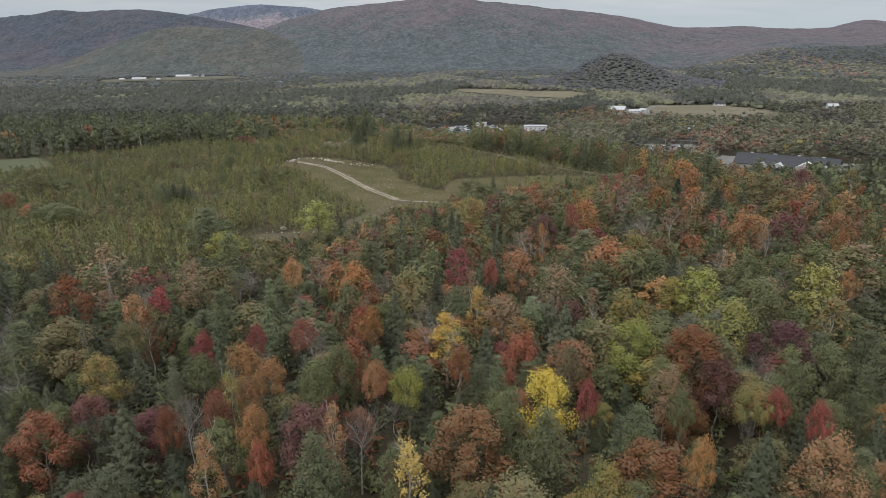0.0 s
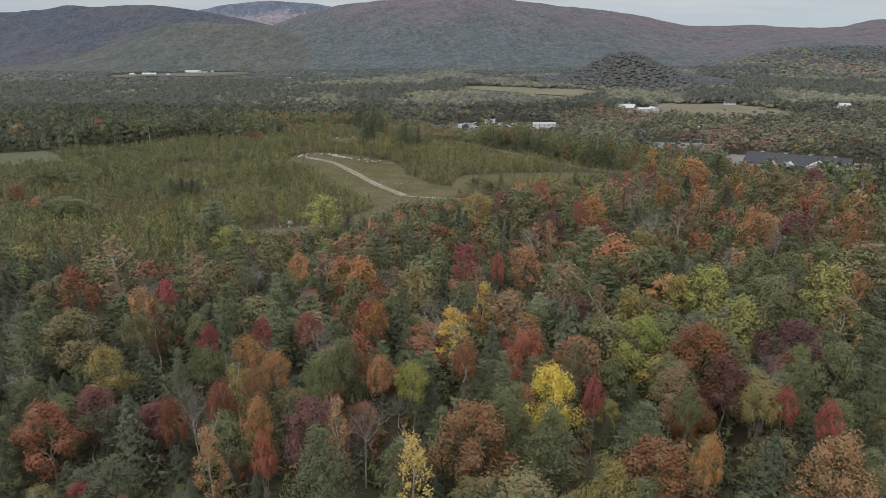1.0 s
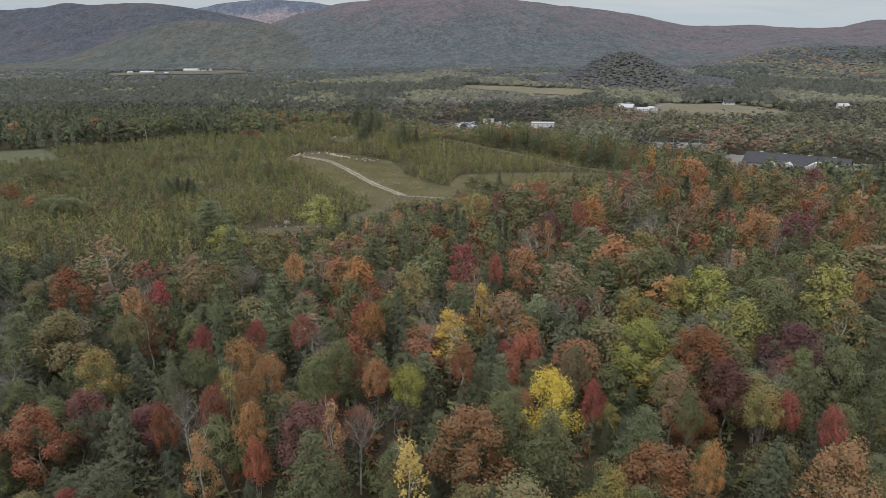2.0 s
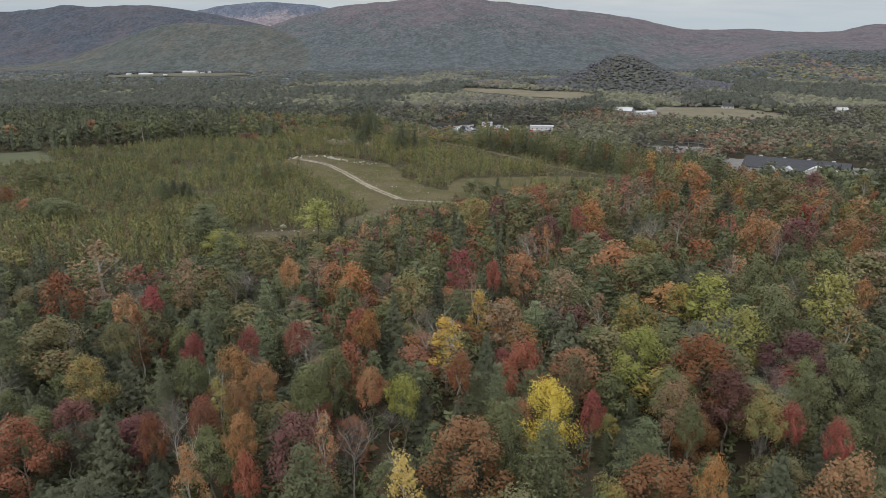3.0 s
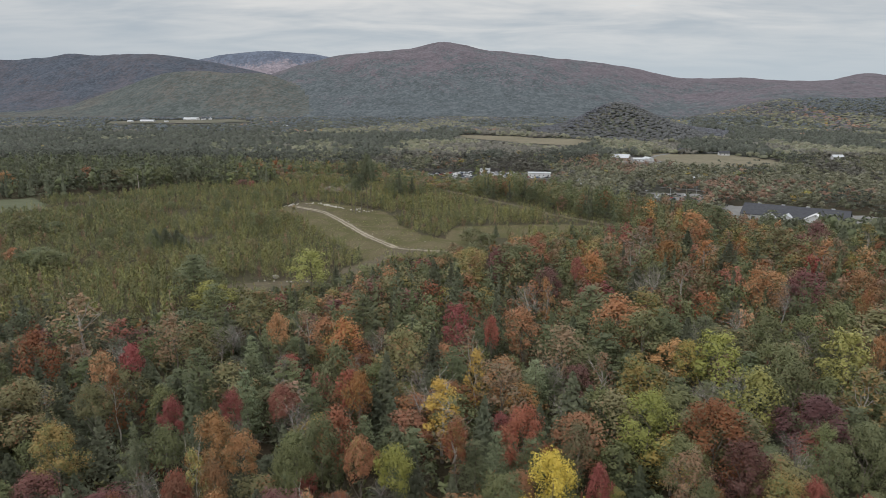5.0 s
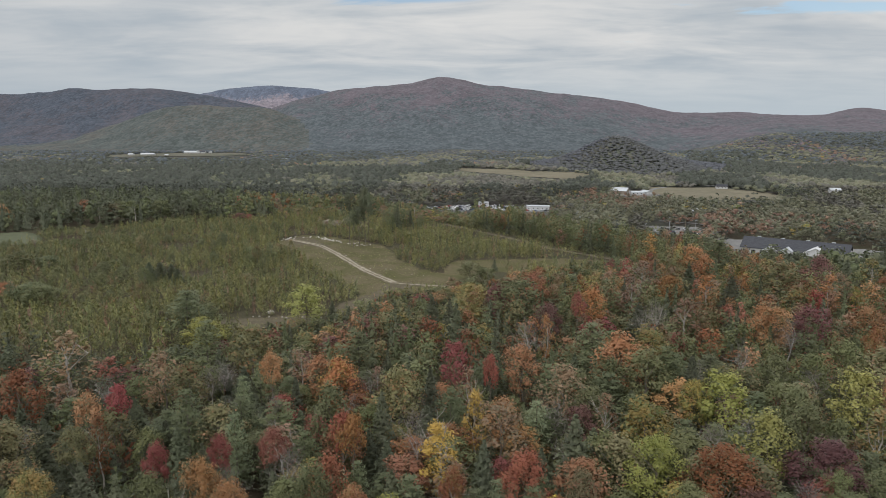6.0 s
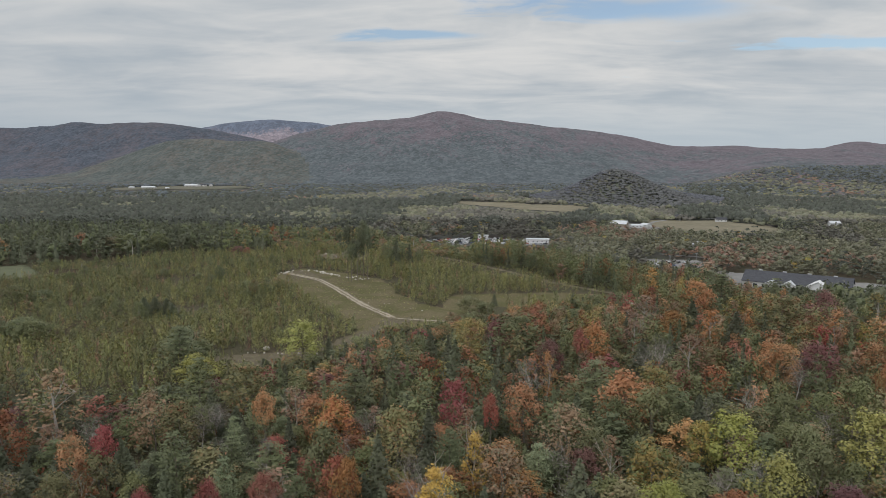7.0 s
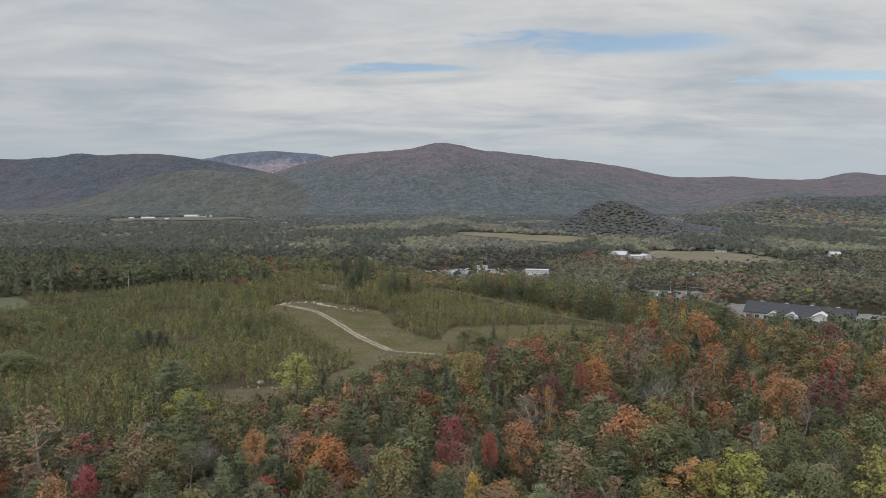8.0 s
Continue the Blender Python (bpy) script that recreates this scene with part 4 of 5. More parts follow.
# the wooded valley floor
# farther trees swap to crown colours with haze in them, more with distance
HAZED = {"far_green": "haze_green", "far_olive": "haze_olive", "far_grey": "haze_grey", "far_pine": "haze_green", "far_rust": "haze_brown", "amber": "haze_olive"}
for band, (y0, y1, gap, n, size) in enumerate(((520, 1000, 7.8, 32, 1.05), (1000, 1700, 8.6, 6, 1.0), (1700, 2520, 11.0, 2, 1.6))):
    fx, fy = jittered(-0.8 * y1, 0.8 * y1, y0, y1, gap, rng)
    keep = in_view(fx, fy, 0.70, 40) & ~inside(fx, fy, HILL) & ~inside(fx, fy, CLEARING)
    for poly in OPENINGS:
        for ahead in (1.0, 1.05) if poly in (MALL_LOT, STORE_LOT) else (1.0, 1.05, 1.10, 1.15, 1.20, 1.25) if poly is CAR_LOT else (1.0, 1.05, 1.09):
            keep &= ~inside(fx * ahead, fy * ahead, poly)
    fx, fy = fx[keep], fy[keep]
    u = rng.uniform(0, 1, len(fx))
    drift = fbm(fx, fy * 0.5, 120.0, 4, 71) + 0.12 * (u - 0.5) - 0.06 * smooth((-fx - 20.0) / 250.0) * (band == 0)
    thin = fbm(fx, fy * 0.45, 95.0, 4, 83) + 0.14 * (rng.uniform(0, 1, len(fx)) - 0.5)
    warm = fbm(fx, fy * 0.6, 110.0, 3, 81) + 0.30 * np.exp(-((fx - 330) / 110) ** 2 - ((fy - 625) / 60) ** 2)
    sort = np.where(drift < -0.025, 3, np.where(drift > 0.05, 1, 0))
    sort = np.where((thin > 0.095) & (sort != 3), 2, sort)
    sort = np.where((warm > 0.19) & (u > 0.62) & (sort != 3), 4, np.where((warm > 0.05) & (u > 0.96), 5, sort))
    pines = (band == 0) & (fy < 800) & (fx < 20) & (fbm(fx, fy, 60.0, 3, 87) > -0.12)
    sort = np.where((band == 0) & (fy < 760) & (fx < 20) & (sort >= 4), 0, sort)
    west = smooth((-fx / fy - 0.12) / 0.3) * smooth((fbm(fx, fy, 150.0, 3, 89) + 0.25) / 0.3)
    sort = np.where((pines & (u < 0.72)) | (rng.uniform(0, 1, len(fx)) < 0.80 * west), 3, sort)
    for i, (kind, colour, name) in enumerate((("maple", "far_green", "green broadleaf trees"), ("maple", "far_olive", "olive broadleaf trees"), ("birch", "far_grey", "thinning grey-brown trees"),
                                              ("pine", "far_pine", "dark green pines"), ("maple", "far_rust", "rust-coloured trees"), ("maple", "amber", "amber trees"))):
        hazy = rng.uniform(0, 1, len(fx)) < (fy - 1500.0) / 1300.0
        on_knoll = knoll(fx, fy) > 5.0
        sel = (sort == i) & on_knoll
        woods("knoll_woods", "mass of " + name + " covering the round knoll", "tuft", "haze_grey" if i == 3 else "haze_olive", fx[sel], fy[sel], 5.0, 11.0, 5, 1.2, 240 + i, 9, (0.6, 1.4))
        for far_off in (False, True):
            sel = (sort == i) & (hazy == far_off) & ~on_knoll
            woods("valley_woods", "distant mass of " + name + " on the valley floor", (kind, "tuft", "tuft")[band], HAZED[colour] if far_off else colour, fx[sel], fy[sel],
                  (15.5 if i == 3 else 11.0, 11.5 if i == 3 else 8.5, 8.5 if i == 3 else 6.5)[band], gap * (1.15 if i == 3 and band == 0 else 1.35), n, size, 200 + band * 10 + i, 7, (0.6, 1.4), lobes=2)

# ---- the clearing ----
fx, fy = jittered(-300, 95, 184, 515, 2.9, rng)
keep = inside(fx, fy, CLEARING) & ~inside(fx, fy, LAWN) & ~inside(fx, fy, BARE_PATCH) & ~inside(fx, fy, LEFT_FIELD) & in_view(fx, fy, 0.72, 10)
keep &= fbm(fx, fy, 24.0, 3, 15) < 0.17
keep &= ~((fx > -86) & (fx < -46) & (fy > 446) & (fy < 474) & (rng.uniform(0, 1, len(fx)) < 0.72))
for (x0, y0), (x1, y1) in zip(LANE, LANE[1:]):  # nothing grows on the lane
    t = np.clip(((fx - x0) * (x1 - x0) + (fy - y0) * (y1 - y0)) / ((x1 - x0) ** 2 + (y1 - y0) ** 2), 0, 1)
    off = np.hypot(fx - x0 - t * (x1 - x0), fy - y0 - t * (y1 - y0))
    keep &= (off > 4.0) & ~((off < 17.0) & (fy < y0 + t * (y1 - y0)) & (rng.uniform(0, 1, len(fx)) < 0.45))
fx, fy = fx[keep], fy[keep]
u = rng.uniform(0, 1, len(fx))
grown = 3.2 + 6.0 * np.maximum(fbm(fx, fy, 45.0, 3, 17), -0.25) + 1.6 * fbm(fx, fy, 9.0, 2, 19)
u = np.where((u < 0.66) & (rng.uniform(0, 1, len(fx)) < 0.55 * smooth((-fx - 90.0) / 110.0)), 0.75, u)
for i, (lo, hi, colour, name) in enumerate(((0, 0.66, "sapling", "yellow-green saplings crowding the old clearing"), (0.66, 0.88, "green", "green bushes and saplings in the old clearing"),
                                            (0.88, 0.92, "faded", "faded brown bushes in the clearing"), (0.92, 1.0, "olive", "olive brush in the clearing"))):
    sel = (u >= lo) & (u < hi)
    woods("saplings", name, "sapling", colour, fx[sel], fy[sel], grown[sel] * 1.55, 3.1, 78, 0.245, 400 + i, 8, (0.55, 1.45))

# low brush between the lane and the row of trees
fx, fy = jittered(-10, 125, 335, 500, 2.4, rng)
line = np.interp(fy, [p[1] for p in LANE[::-1]], [p[0] for p in LANE[::-1]])
keep = (fx > line + 3.5) & (fx < line + 26.0)
fx, fy = fx[keep], fy[keep]
u = rng.uniform(0, 1, len(fx))
woods("brush", "low green brush along the dirt lane", "sapling", "green", fx[u < 0.5], fy[u < 0.5], 2.2, 2.8, 36, 0.30, 470, 6)
woods("brush", "low yellow-green brush along the dirt lane", "sapling", "sapling", fx[u >= 0.5], fy[u >= 0.5], 1.8, 2.6, 36, 0.30, 471, 6)

# weeds on the mown grass
fx, fy = jittered(-100, 92, 232, 430, 1.9, rng)
keep = (inside(fx, fy, LAWN) | inside(fx, fy, BARE_PATCH)) & (fbm(fx, fy, 14.0, 3, 33) + 0.25 * rng.uniform(-1, 1, len(fx)) > 0.10)
fx, fy = fx[keep], fy[keep]
u = rng.uniform(0, 1, len(fx))
woods("weeds", "low green weeds on the mown grass", "sapling", "sapling", fx[u < 0.6], fy[u < 0.6], 0.7, 0.9, 10, 0.6, 460, 6)
woods("weeds", "low brown weeds on the mown grass", "sapling", "olive", fx[u >= 0.6], fy[u >= 0.6], 0.6, 0.9, 10, 0.6, 461, 6)


# single trees standing in the clearing
tree("maple", "lime", -44.0, 231.0, 13.5, 10.0, 1, "mid", 40)
tree("spruce", "dark", -36.5, 238.0, 7.5, 4.2, 0, "mid", 10)
for x, y, tall, wide, hue in ((-45.5, 386, 23.0, 9.0, "dark"), (-51.0, 389, 20.5, 8.0, "dark"), (-40.5, 388, 20.0, 7.5, "dark"), (-48.5, 384, 21.5, 8.0, "needle"), (-43.0, 392, 22.0, 8.0, "dark")):
    tree("maple", hue, x, y, tall, wide, 3, "mid", x * 9)
for x, y, tall, kind in ((-33, 446, 14.5, "pine"), (-28, 444, 15.5, "spruce"), (-24.5, 448, 14.0, "pine"), (-20, 446, 12.0, "spruce"), (-37, 452, 12.0, "pine"), (-14, 448, 11.0, "pine"), (-30, 451, 13.5, "pine")):
    tree(kind, "needle" if kind == "pine" else "dark", x, y, tall, tall * 0.42, int(tall) % 3, "mid", x * 11)
for kind, hue, x, y, tall, wide in (("maple", "green", 13.0, 303.0, 7.5, 9.0), ("maple", "green", 19.0, 299.0, 6.0, 7.0), ("maple", "rust", -192, 293, 10.5, 11.0), ("maple", "rust", -186, 286, 8.5, 8.0), ("maple", "orange", -168, 269, 7.0, 6.0),
                                    ("maple", "crimson", -134, 483, 5.5, 5.5), ("maple", "maroon", -142, 486, 6.0, 6.0), ("maple", "orange", -250, 484, 15.0, 9.0), ("maple", "rust", -262, 478, 14.0, 9.0), ("maple", "orange", -292, 462, 14.5, 9.0),
                                    ("maple", "green", -215, 478, 14.0, 12.0), ("maple", "green", -196, 482, 14.5, 12.0), ("maple", "olive", -228, 480, 13.0, 11.0), ("maple", "needle", -84, 234, 12.0, 12.0), ("maple", "green", -76, 228, 8.5, 8.0),
                                    ("maple", "lime", -69, 207, 10.0, 9.5), ("maple", "needle", -154, 264, 10.0, 10.0), ("maple", "green", -147, 258, 8.0, 9.0), ("maple", "dark", -160, 272, 9.0, 8.0), ("maple", "green", -193, 317, 9.0, 10.0),
                                    ("maple", "needle", -183, 325, 8.0, 9.0), ("maple", "amber", 9.0, 262, 7.0, 6.0), ("maple", "amber", 15.0, 258, 7.5, 6.0), ("maple", "olive", 2.0, 258, 7.0, 6.0), ("maple", "green", -93, 344, 7.0, 8.5)):
    tree(kind, hue, x, y, tall, wide, 1, "mid", x * 13)
for x, y, tall, wide in ((-121, 301, 8.5, 7.5), (-117, 303, 7.4, 6.5), (-125, 300, 7.0, 6.5), (-113, 299, 6.0, 5.5), (-128, 306, 7.5, 6.5), (60, 318, 7.5, 3.2), (25, 322, 6.0, 3.0)):
    tree("spruce", "dark", x, y, tall, wide, 1, "mid", x * 7)
for i in range(80):
    x, y = rng.uniform(-250, -66), rng.uniform(212, 430)
    if inside(x, y, LAWN) or inside(x, y, LEFT_FIELD) or inside(x, y, BARE_PATCH):
        continue
    kind, hue = (("maple", "green"), ("maple", "olive"), ("pine", "needle"), ("birch", "olive"), ("maple", "green"))[i % 5]
    tree(kind, hue, x, y, rng.uniform(4.5, 9.0), rng.uniform(3.4, 6.0), i % 3, "mid", i * 37)


# ---- ground cover laid over the land ----
def sheet(name, poly, mat, label, category, cell, lift, ragged=0.0, kind="structure"):
    """A patch of ground cover draped over the land, with a ragged edge."""
    xs, ys = [p[0] for p in poly], [p[1] for p in poly]
    gx, gy = np.arange(min(xs) - cell, max(xs) + cell, cell), np.arange(min(ys) - cell, max(ys) + cell, cell)
    X, Y = np.meshgrid(gx, gy)
    wob = ragged * 2 * fbm(X + 0.5 * cell, Y + 0.5 * cell, max(6 * cell, 5.0), 3, 23)
    full = inside(X[:-1, :-1] + cell / 2 + wob[:-1, :-1], Y[:-1, :-1] + cell / 2 + wob[:-1, :-1], poly)
    nx = X.shape[1]
    Z = land(X, Y) + lift
    used, faces, verts = {}, [], []
    for r_, c_ in zip(*np.nonzero(full)):
        f = []
        for a, b in ((0, 0), (0, 1), (1, 1), (1, 0)):
            key = (r_ + a) * nx + c_ + b
            if key not in used:
                used[key] = len(verts)
                i, j = r_ + a, c_ + b
                verts.append((X[i, j], Y[i, j], Z[i, j]))
            f.append(used[key])
        faces.append(f)
    ob = mesh_object(name, verts, faces, mat, True)
    return tagged(ob, label, category, kind=kind)


def ribbon(name, pts, wide, mat, label, category, lift, offset=0.0, wobble=0.25, seed=1, kind="structure"):
    """A strip along a smooth line over the land."""
    p = [Vector((*q, 0)) for q in pts]
    line = []
    for i in range(len(p) - 1):
        a, b, c, d = p[max(i - 1, 0)], p[i], p[i + 1], p[min(i + 2, len(p) - 1)]
        n = max(3, int((c - b).length / 2.5))
        for s in range(n):
            t = s / n
            line.append(0.5 * ((2 * b) + (c - a) * t + (2 * a - 5 * b + 4 * c - d) * t * t + (3 * b - a - 3 * c + d) * t ** 3))
    line.append(p[-1])
    r = np.random.default_rng(seed)
    verts, faces = [], []
    for i, q in enumerate(line):
        d = (line[min(i + 1, len(line) - 1)] - line[max(i - 1, 0)]).normalized()
        side = Vector((d.y, -d.x, 0))
        for k in (-0.5, 0.0, 0.5):
            v = q + side * (offset + k * wide + (r.normal(0, wobble) * wide * 0.5 if k else 0))
            verts.append((v.x, v.y, height(v.x, v.y) + lift))
        if i:
            for k in (0, 1):
                a = 3 * i + k
                faces.append((a - 3, a - 2, a + 1, a))
    return tagged(mesh_object(name, verts, faces, mat, True), label, category, kind=kind)


sheet("lawn", LAWN, MEADOW, "mown dry grass of the hilltop clearing", "grass", 1.2, 0.12, 3.0)
sheet("dirt_patch", BARE_PATCH, DIRT, "worn brown dirt and thin grass below the clearing", "dirt", 1.0, 0.14, 4.0)
sheet("pasture_strip", LEFT_FIELD, PASTURE, "short green grass beside the tall woods", "grass", 2.0, 0.15, 3.0)
sheet("dirt_apron", [(-94, 404), (-84, 424), (-70, 402), (-60, 388), (-66, 382), (-78, 392)], DIRT, "bare dirt where the track ends among stones", "dirt", 0.9, 0.20, 4.0)
sheet("dirt_crossing", [(-31, 264), (-21, 299), (-8, 297), (-16, 284), (-26, 268), (-37, 248)], DIRT, "bare brown dirt where the tracks meet", "dirt", 0.9, 0.20, 5.0)
TRACK = [(-91, 411), (-78, 399), (-67, 387), (-57, 369), (-49, 353), (-41, 335), (-34, 321), (-20, 298), (-8, 294), (10, 290), (26, 283)]
ribbon("track_bed", TRACK[:8], 4.4, TAN, "dry tan soil along the hilltop track", "track", 0.22, 0, 0.3, 10)
ribbon("track_bed", TRACK[7:], 3.0, TAN, "dry tan soil along the side track", "track", 0.22, 0.3, 0.3, 9)
for i, off in enumerate((-0.95, 0.95)):
    ribbon("track_{}".format(i + 1), TRACK[:8], 1.25, GRAVEL, "pale gravel wheel rut of the hilltop track", "track", 0.26, off, 0.35, 11 + i)
ribbon("track_3", TRACK[7:], 1.3, GRAVEL, "pale gravel wheel rut of the hilltop track", "track", 0.26, 0.3, 0.45, 13)
ribbon("lane", LANE, 3.8, TAN, "brown dirt lane along the row of trees", "track", 0.24, 0, 0.3, 15)

sheet("hayfield", HAYFIELD, HAY, "pale cut hay field in the valley", "field", 8.0, 0.7, 10.0)
sheet("long_field", LONG_FIELD, HAY, "long narrow dry field in the valley", "field", 10.0, 1.0, 12.0)
sheet("farm_field", FARM_FIELD, TURF, "dull green pasture round the distant farm", "field", 16.0, 1.6, 20.0)
sheet("car_park_1", CAR_LOT, ASPHALT, "worn grey asphalt lot full of parked cars", "car park", 4.0, 0.5, 0.0)
sheet("car_park_2", MALL_LOT, ASPHALT, "grey asphalt car park with islands", "car park", 4.0, 0.5, 0.0)
sheet("car_park_3", STORE_LOT, ASPHALT, "grey asphalt round the long store", "car park", 4.0, 0.45, 0.0)
sheet("farm_yard", BARN_YARD, ASPHALT, "pale yard round the barn", "yard", 4.0, 0.55, 3.0)
ribbon("road_1", [(296, 1000), (330, 1065), (378, 1108), (460, 1112), (560, 1090)], 7.0, ASPHALT, "pale country road past the hay field", "road", 0.9, 0, 0.05, 17)
ribbon("road_2", [(232, 612), (262, 650), (258, 690), (225, 712)], 7.0, ASPHALT, "pale curving access road", "road", 0.7, 0, 0.05, 18)


# ---- stones ----
def boulder(x, y, size, shape, label):
    bm = bmesh.new()
    bmesh.ops.create_icosphere(bm, subdivisions=2, radius=1.0)
    r = random.Random(shape)
    sx, sy, sz = r.uniform(0.8, 1.2), r.uniform(0.7, 1.0), r.uniform(0.5, 0.75)
    for v in bm.verts:
        d = 1 + 0.28 * noise.noise(v.co * 1.3 + Vector((shape * 3.1, 0, 0))) + 0.12 * noise.noise(v.co * 3.2 + Vector((0, shape * 2.7, 0)))
        v.co = Vector((v.co.x * sx * d, v.co.y * sy * d, v.co.z * sz * d)) * size
    me = bpy.data.meshes.new("boulder")
    bm.to_mesh(me)
    bm.free()
    me.materials.append(STONE)
    ob = new("boulder", me)
    ob.matrix_basis = pose(x, y, height(x, y) + 0.18 * size + 0.1, 0, 0, shape * 47)
    return tagged(ob, label, "boulder", "stones of the clearing")


boulder(-60.5, 250.0, 1.35, 1, "large pale boulder on the bare dirt patch")
for i in range(9):
    boulder(-66 + i * 3.4 + rng.uniform(-1.2, 1.2), 247 + rng.uniform(-3.5, 1.5), rng.uniform(0.25, 0.6), 2 + i, "small pale stone on the bare dirt")
for i in range(22):
    t = i / 21
    boulder(-95 + 32 * t + rng.uniform(-2.5, 2.5), 406 + 14 * math.sin(t * 3.1) + rng.uniform(-2.5, 2.5), rng.uniform(0.35, 0.95), 20 + i, "pale stone in the loose heap at the end of the track")
for i in range(14):
    boulder(-52 + rng.uniform(-1, 1) + i * 0.95, 390 + rng.uniform(-3.0, 3.0) + (8 if i < 6 else 0), rng.uniform(0.3, 0.8), 50 + i, "pale stone beneath the tall pines")
for i in range(16):
    boulder(-72 + i * 0.9 + rng.uniform(-0.8, 0.8), 412 - i * 0.7 + rng.uniform(-1.5, 1.5), rng.uniform(0.3, 0.75), 90 + i, "pale stone at the edge of the mown grass")
for i in range(8):
    boulder(-52 + i * 6.0 + rng.uniform(-3, 3), 352 - i * 6 + rng.uniform(-8, 8), rng.uniform(0.2, 0.4), 70 + i, "small pale stone in the dry grass")


def sand_bank():
    """A cut bank of pale sand at the far edge of the clearing."""
    bm = bmesh.new()
    rows, cols = 6, 18
    grid = []
    for r_ in range(rows):
        line = []
        for c_ in range(cols):
            u, v = c_ / (cols - 1), r_ / (rows - 1)
            x, y = -84 + 36 * u, 470 - 8 * u + 12 * v
            z = height(x, y) - 0.2 + ((4.4 + 2.0 * u) * math.sin(math.pi * min(1, v * 1.1)) ** 0.6) * (0.35 + 0.65 * abs(math.sin(math.pi * (u * 2.3 + 0.12)))) * math.sin(math.pi * u) ** 0.4 + 1.6 * noise.noise(Vector((x * 0.2, y * 0.3, 1)))
            line.append(bm.verts.new((x, y + 1.2 * noise.noise(Vector((x * 0.3, 0, v * 3))), z)))
        grid.append(line)
    for r_ in range(rows - 1):
        for c_ in range(cols - 1):
            bm.faces.new((grid[r_][c_], grid[r_][c_ + 1], grid[r_ + 1][c_ + 1], grid[r_ + 1][c_]))
    me = bpy.data.meshes.new("sand_bank")
    bm.to_mesh(me)
    bm.free()
    me.materials.append(SAND)
    tagged(new("sand_bank", me), "pale sand bank at the edge of the clearing", "bank", kind="structure")


sand_bank()
for i in range(22):
    u = (i + 0.5) / 22
    tree(("birch", "maple")[i % 2], ("olive", "green", "faded")[i % 3], -86 + 40 * u + rng.uniform(-1.5, 1.5), 468 - 8 * u + rng.uniform(-3, 12), rng.uniform(3.0, 6.5), rng.uniform(2.2, 4.0), i % 3, "mid", i * 61)


# ---- buildings ----
def prism(bm, pts, y0, y1):
    """A solid from an outline in x and z, drawn out along y."""
    a = [bm.verts.new((x, y0, z)) for x, z in pts]
    b = [bm.verts.new((x, y1, z)) for x, z in pts]
    n = len(pts)
    bm.faces.new(a[::-1])
    bm.faces.new(b)
    for i in range(n):
        bm.faces.new((a[i], a[(i + 1) % n], b[(i + 1) % n], b[i]))


def box(bm, x0, x1, y0, y1, z0, z1):
    prism(bm, [(x0, z0), (x1, z0), (x1, z1), (x0, z1)], y0, y1)


def solid(name, bm, mat, parent, label=""):
    bmesh.ops.recalc_face_normals(bm, faces=bm.faces)
    me = bpy.data.meshes.new(name)
    bm.to_mesh(me)
    bm.free()
    me.materials.append(mat)
    return part(name, me, parent, label)


def roof_shape(bm, wide, long_, eave, rise_, over=0.6, thick=0.3, x0=0.0):
    w = wide / 2 + over
    s = rise_ / (wide / 2)
    lo = eave - over * s
    pts = [(x0 - w, lo), (x0, eave + rise_), (x0 + w, lo), (x0 + w, lo + thick), (x0, eave + rise_ + thick * 1.3), (x0 - w, lo + thick)]
    prism(bm, pts, -long_ / 2 - over, long_ / 2 + over)


def house(name, x, y, wide, long_, eave, rise_, turn, wall, roof, label, category="house"):
    """A plain gabled building: ridge along its own y."""
    root = new(name)
    bm = bmesh.new()
    w = wide / 2
    prism(bm, [(-w, -1.5), (w, -1.5), (w, eave), (0, eave + rise_), (-w, eave)], -long_ / 2, long_ / 2)
    solid("wall", bm, wall, root)
    bm = bmesh.new()
    roof_shape(bm, wide, long_, eave + 0.03, rise_)
    solid("roof", bm, roof, root)
    n = max(2, int(long_ / 5))
    for side in (-1, 1):
        for i in range(n):
            bm = bmesh.new()
            yy = -long_ / 2 + (i + 0.5) * long_ / n
            box(bm, side * w - 0.06, side * w + 0.06, yy - 0.6, yy + 0.6, 1.1, min(2.4, eave - 0.3))
            solid("window", bm, WINDOW, root)
    bm = bmesh.new()
    box(bm, -1.3, 1.3, -long_ / 2 - 0.06, -long_ / 2 + 0.06, -0.2, min(2.6, eave))
    solid("door", bm, GREY_WALL, root)
    root.matrix_basis = pose(x, y, height(x, y) + 0.6, 0, 0, turn)
    return tagged(root, label, category, "buildings of the valley")


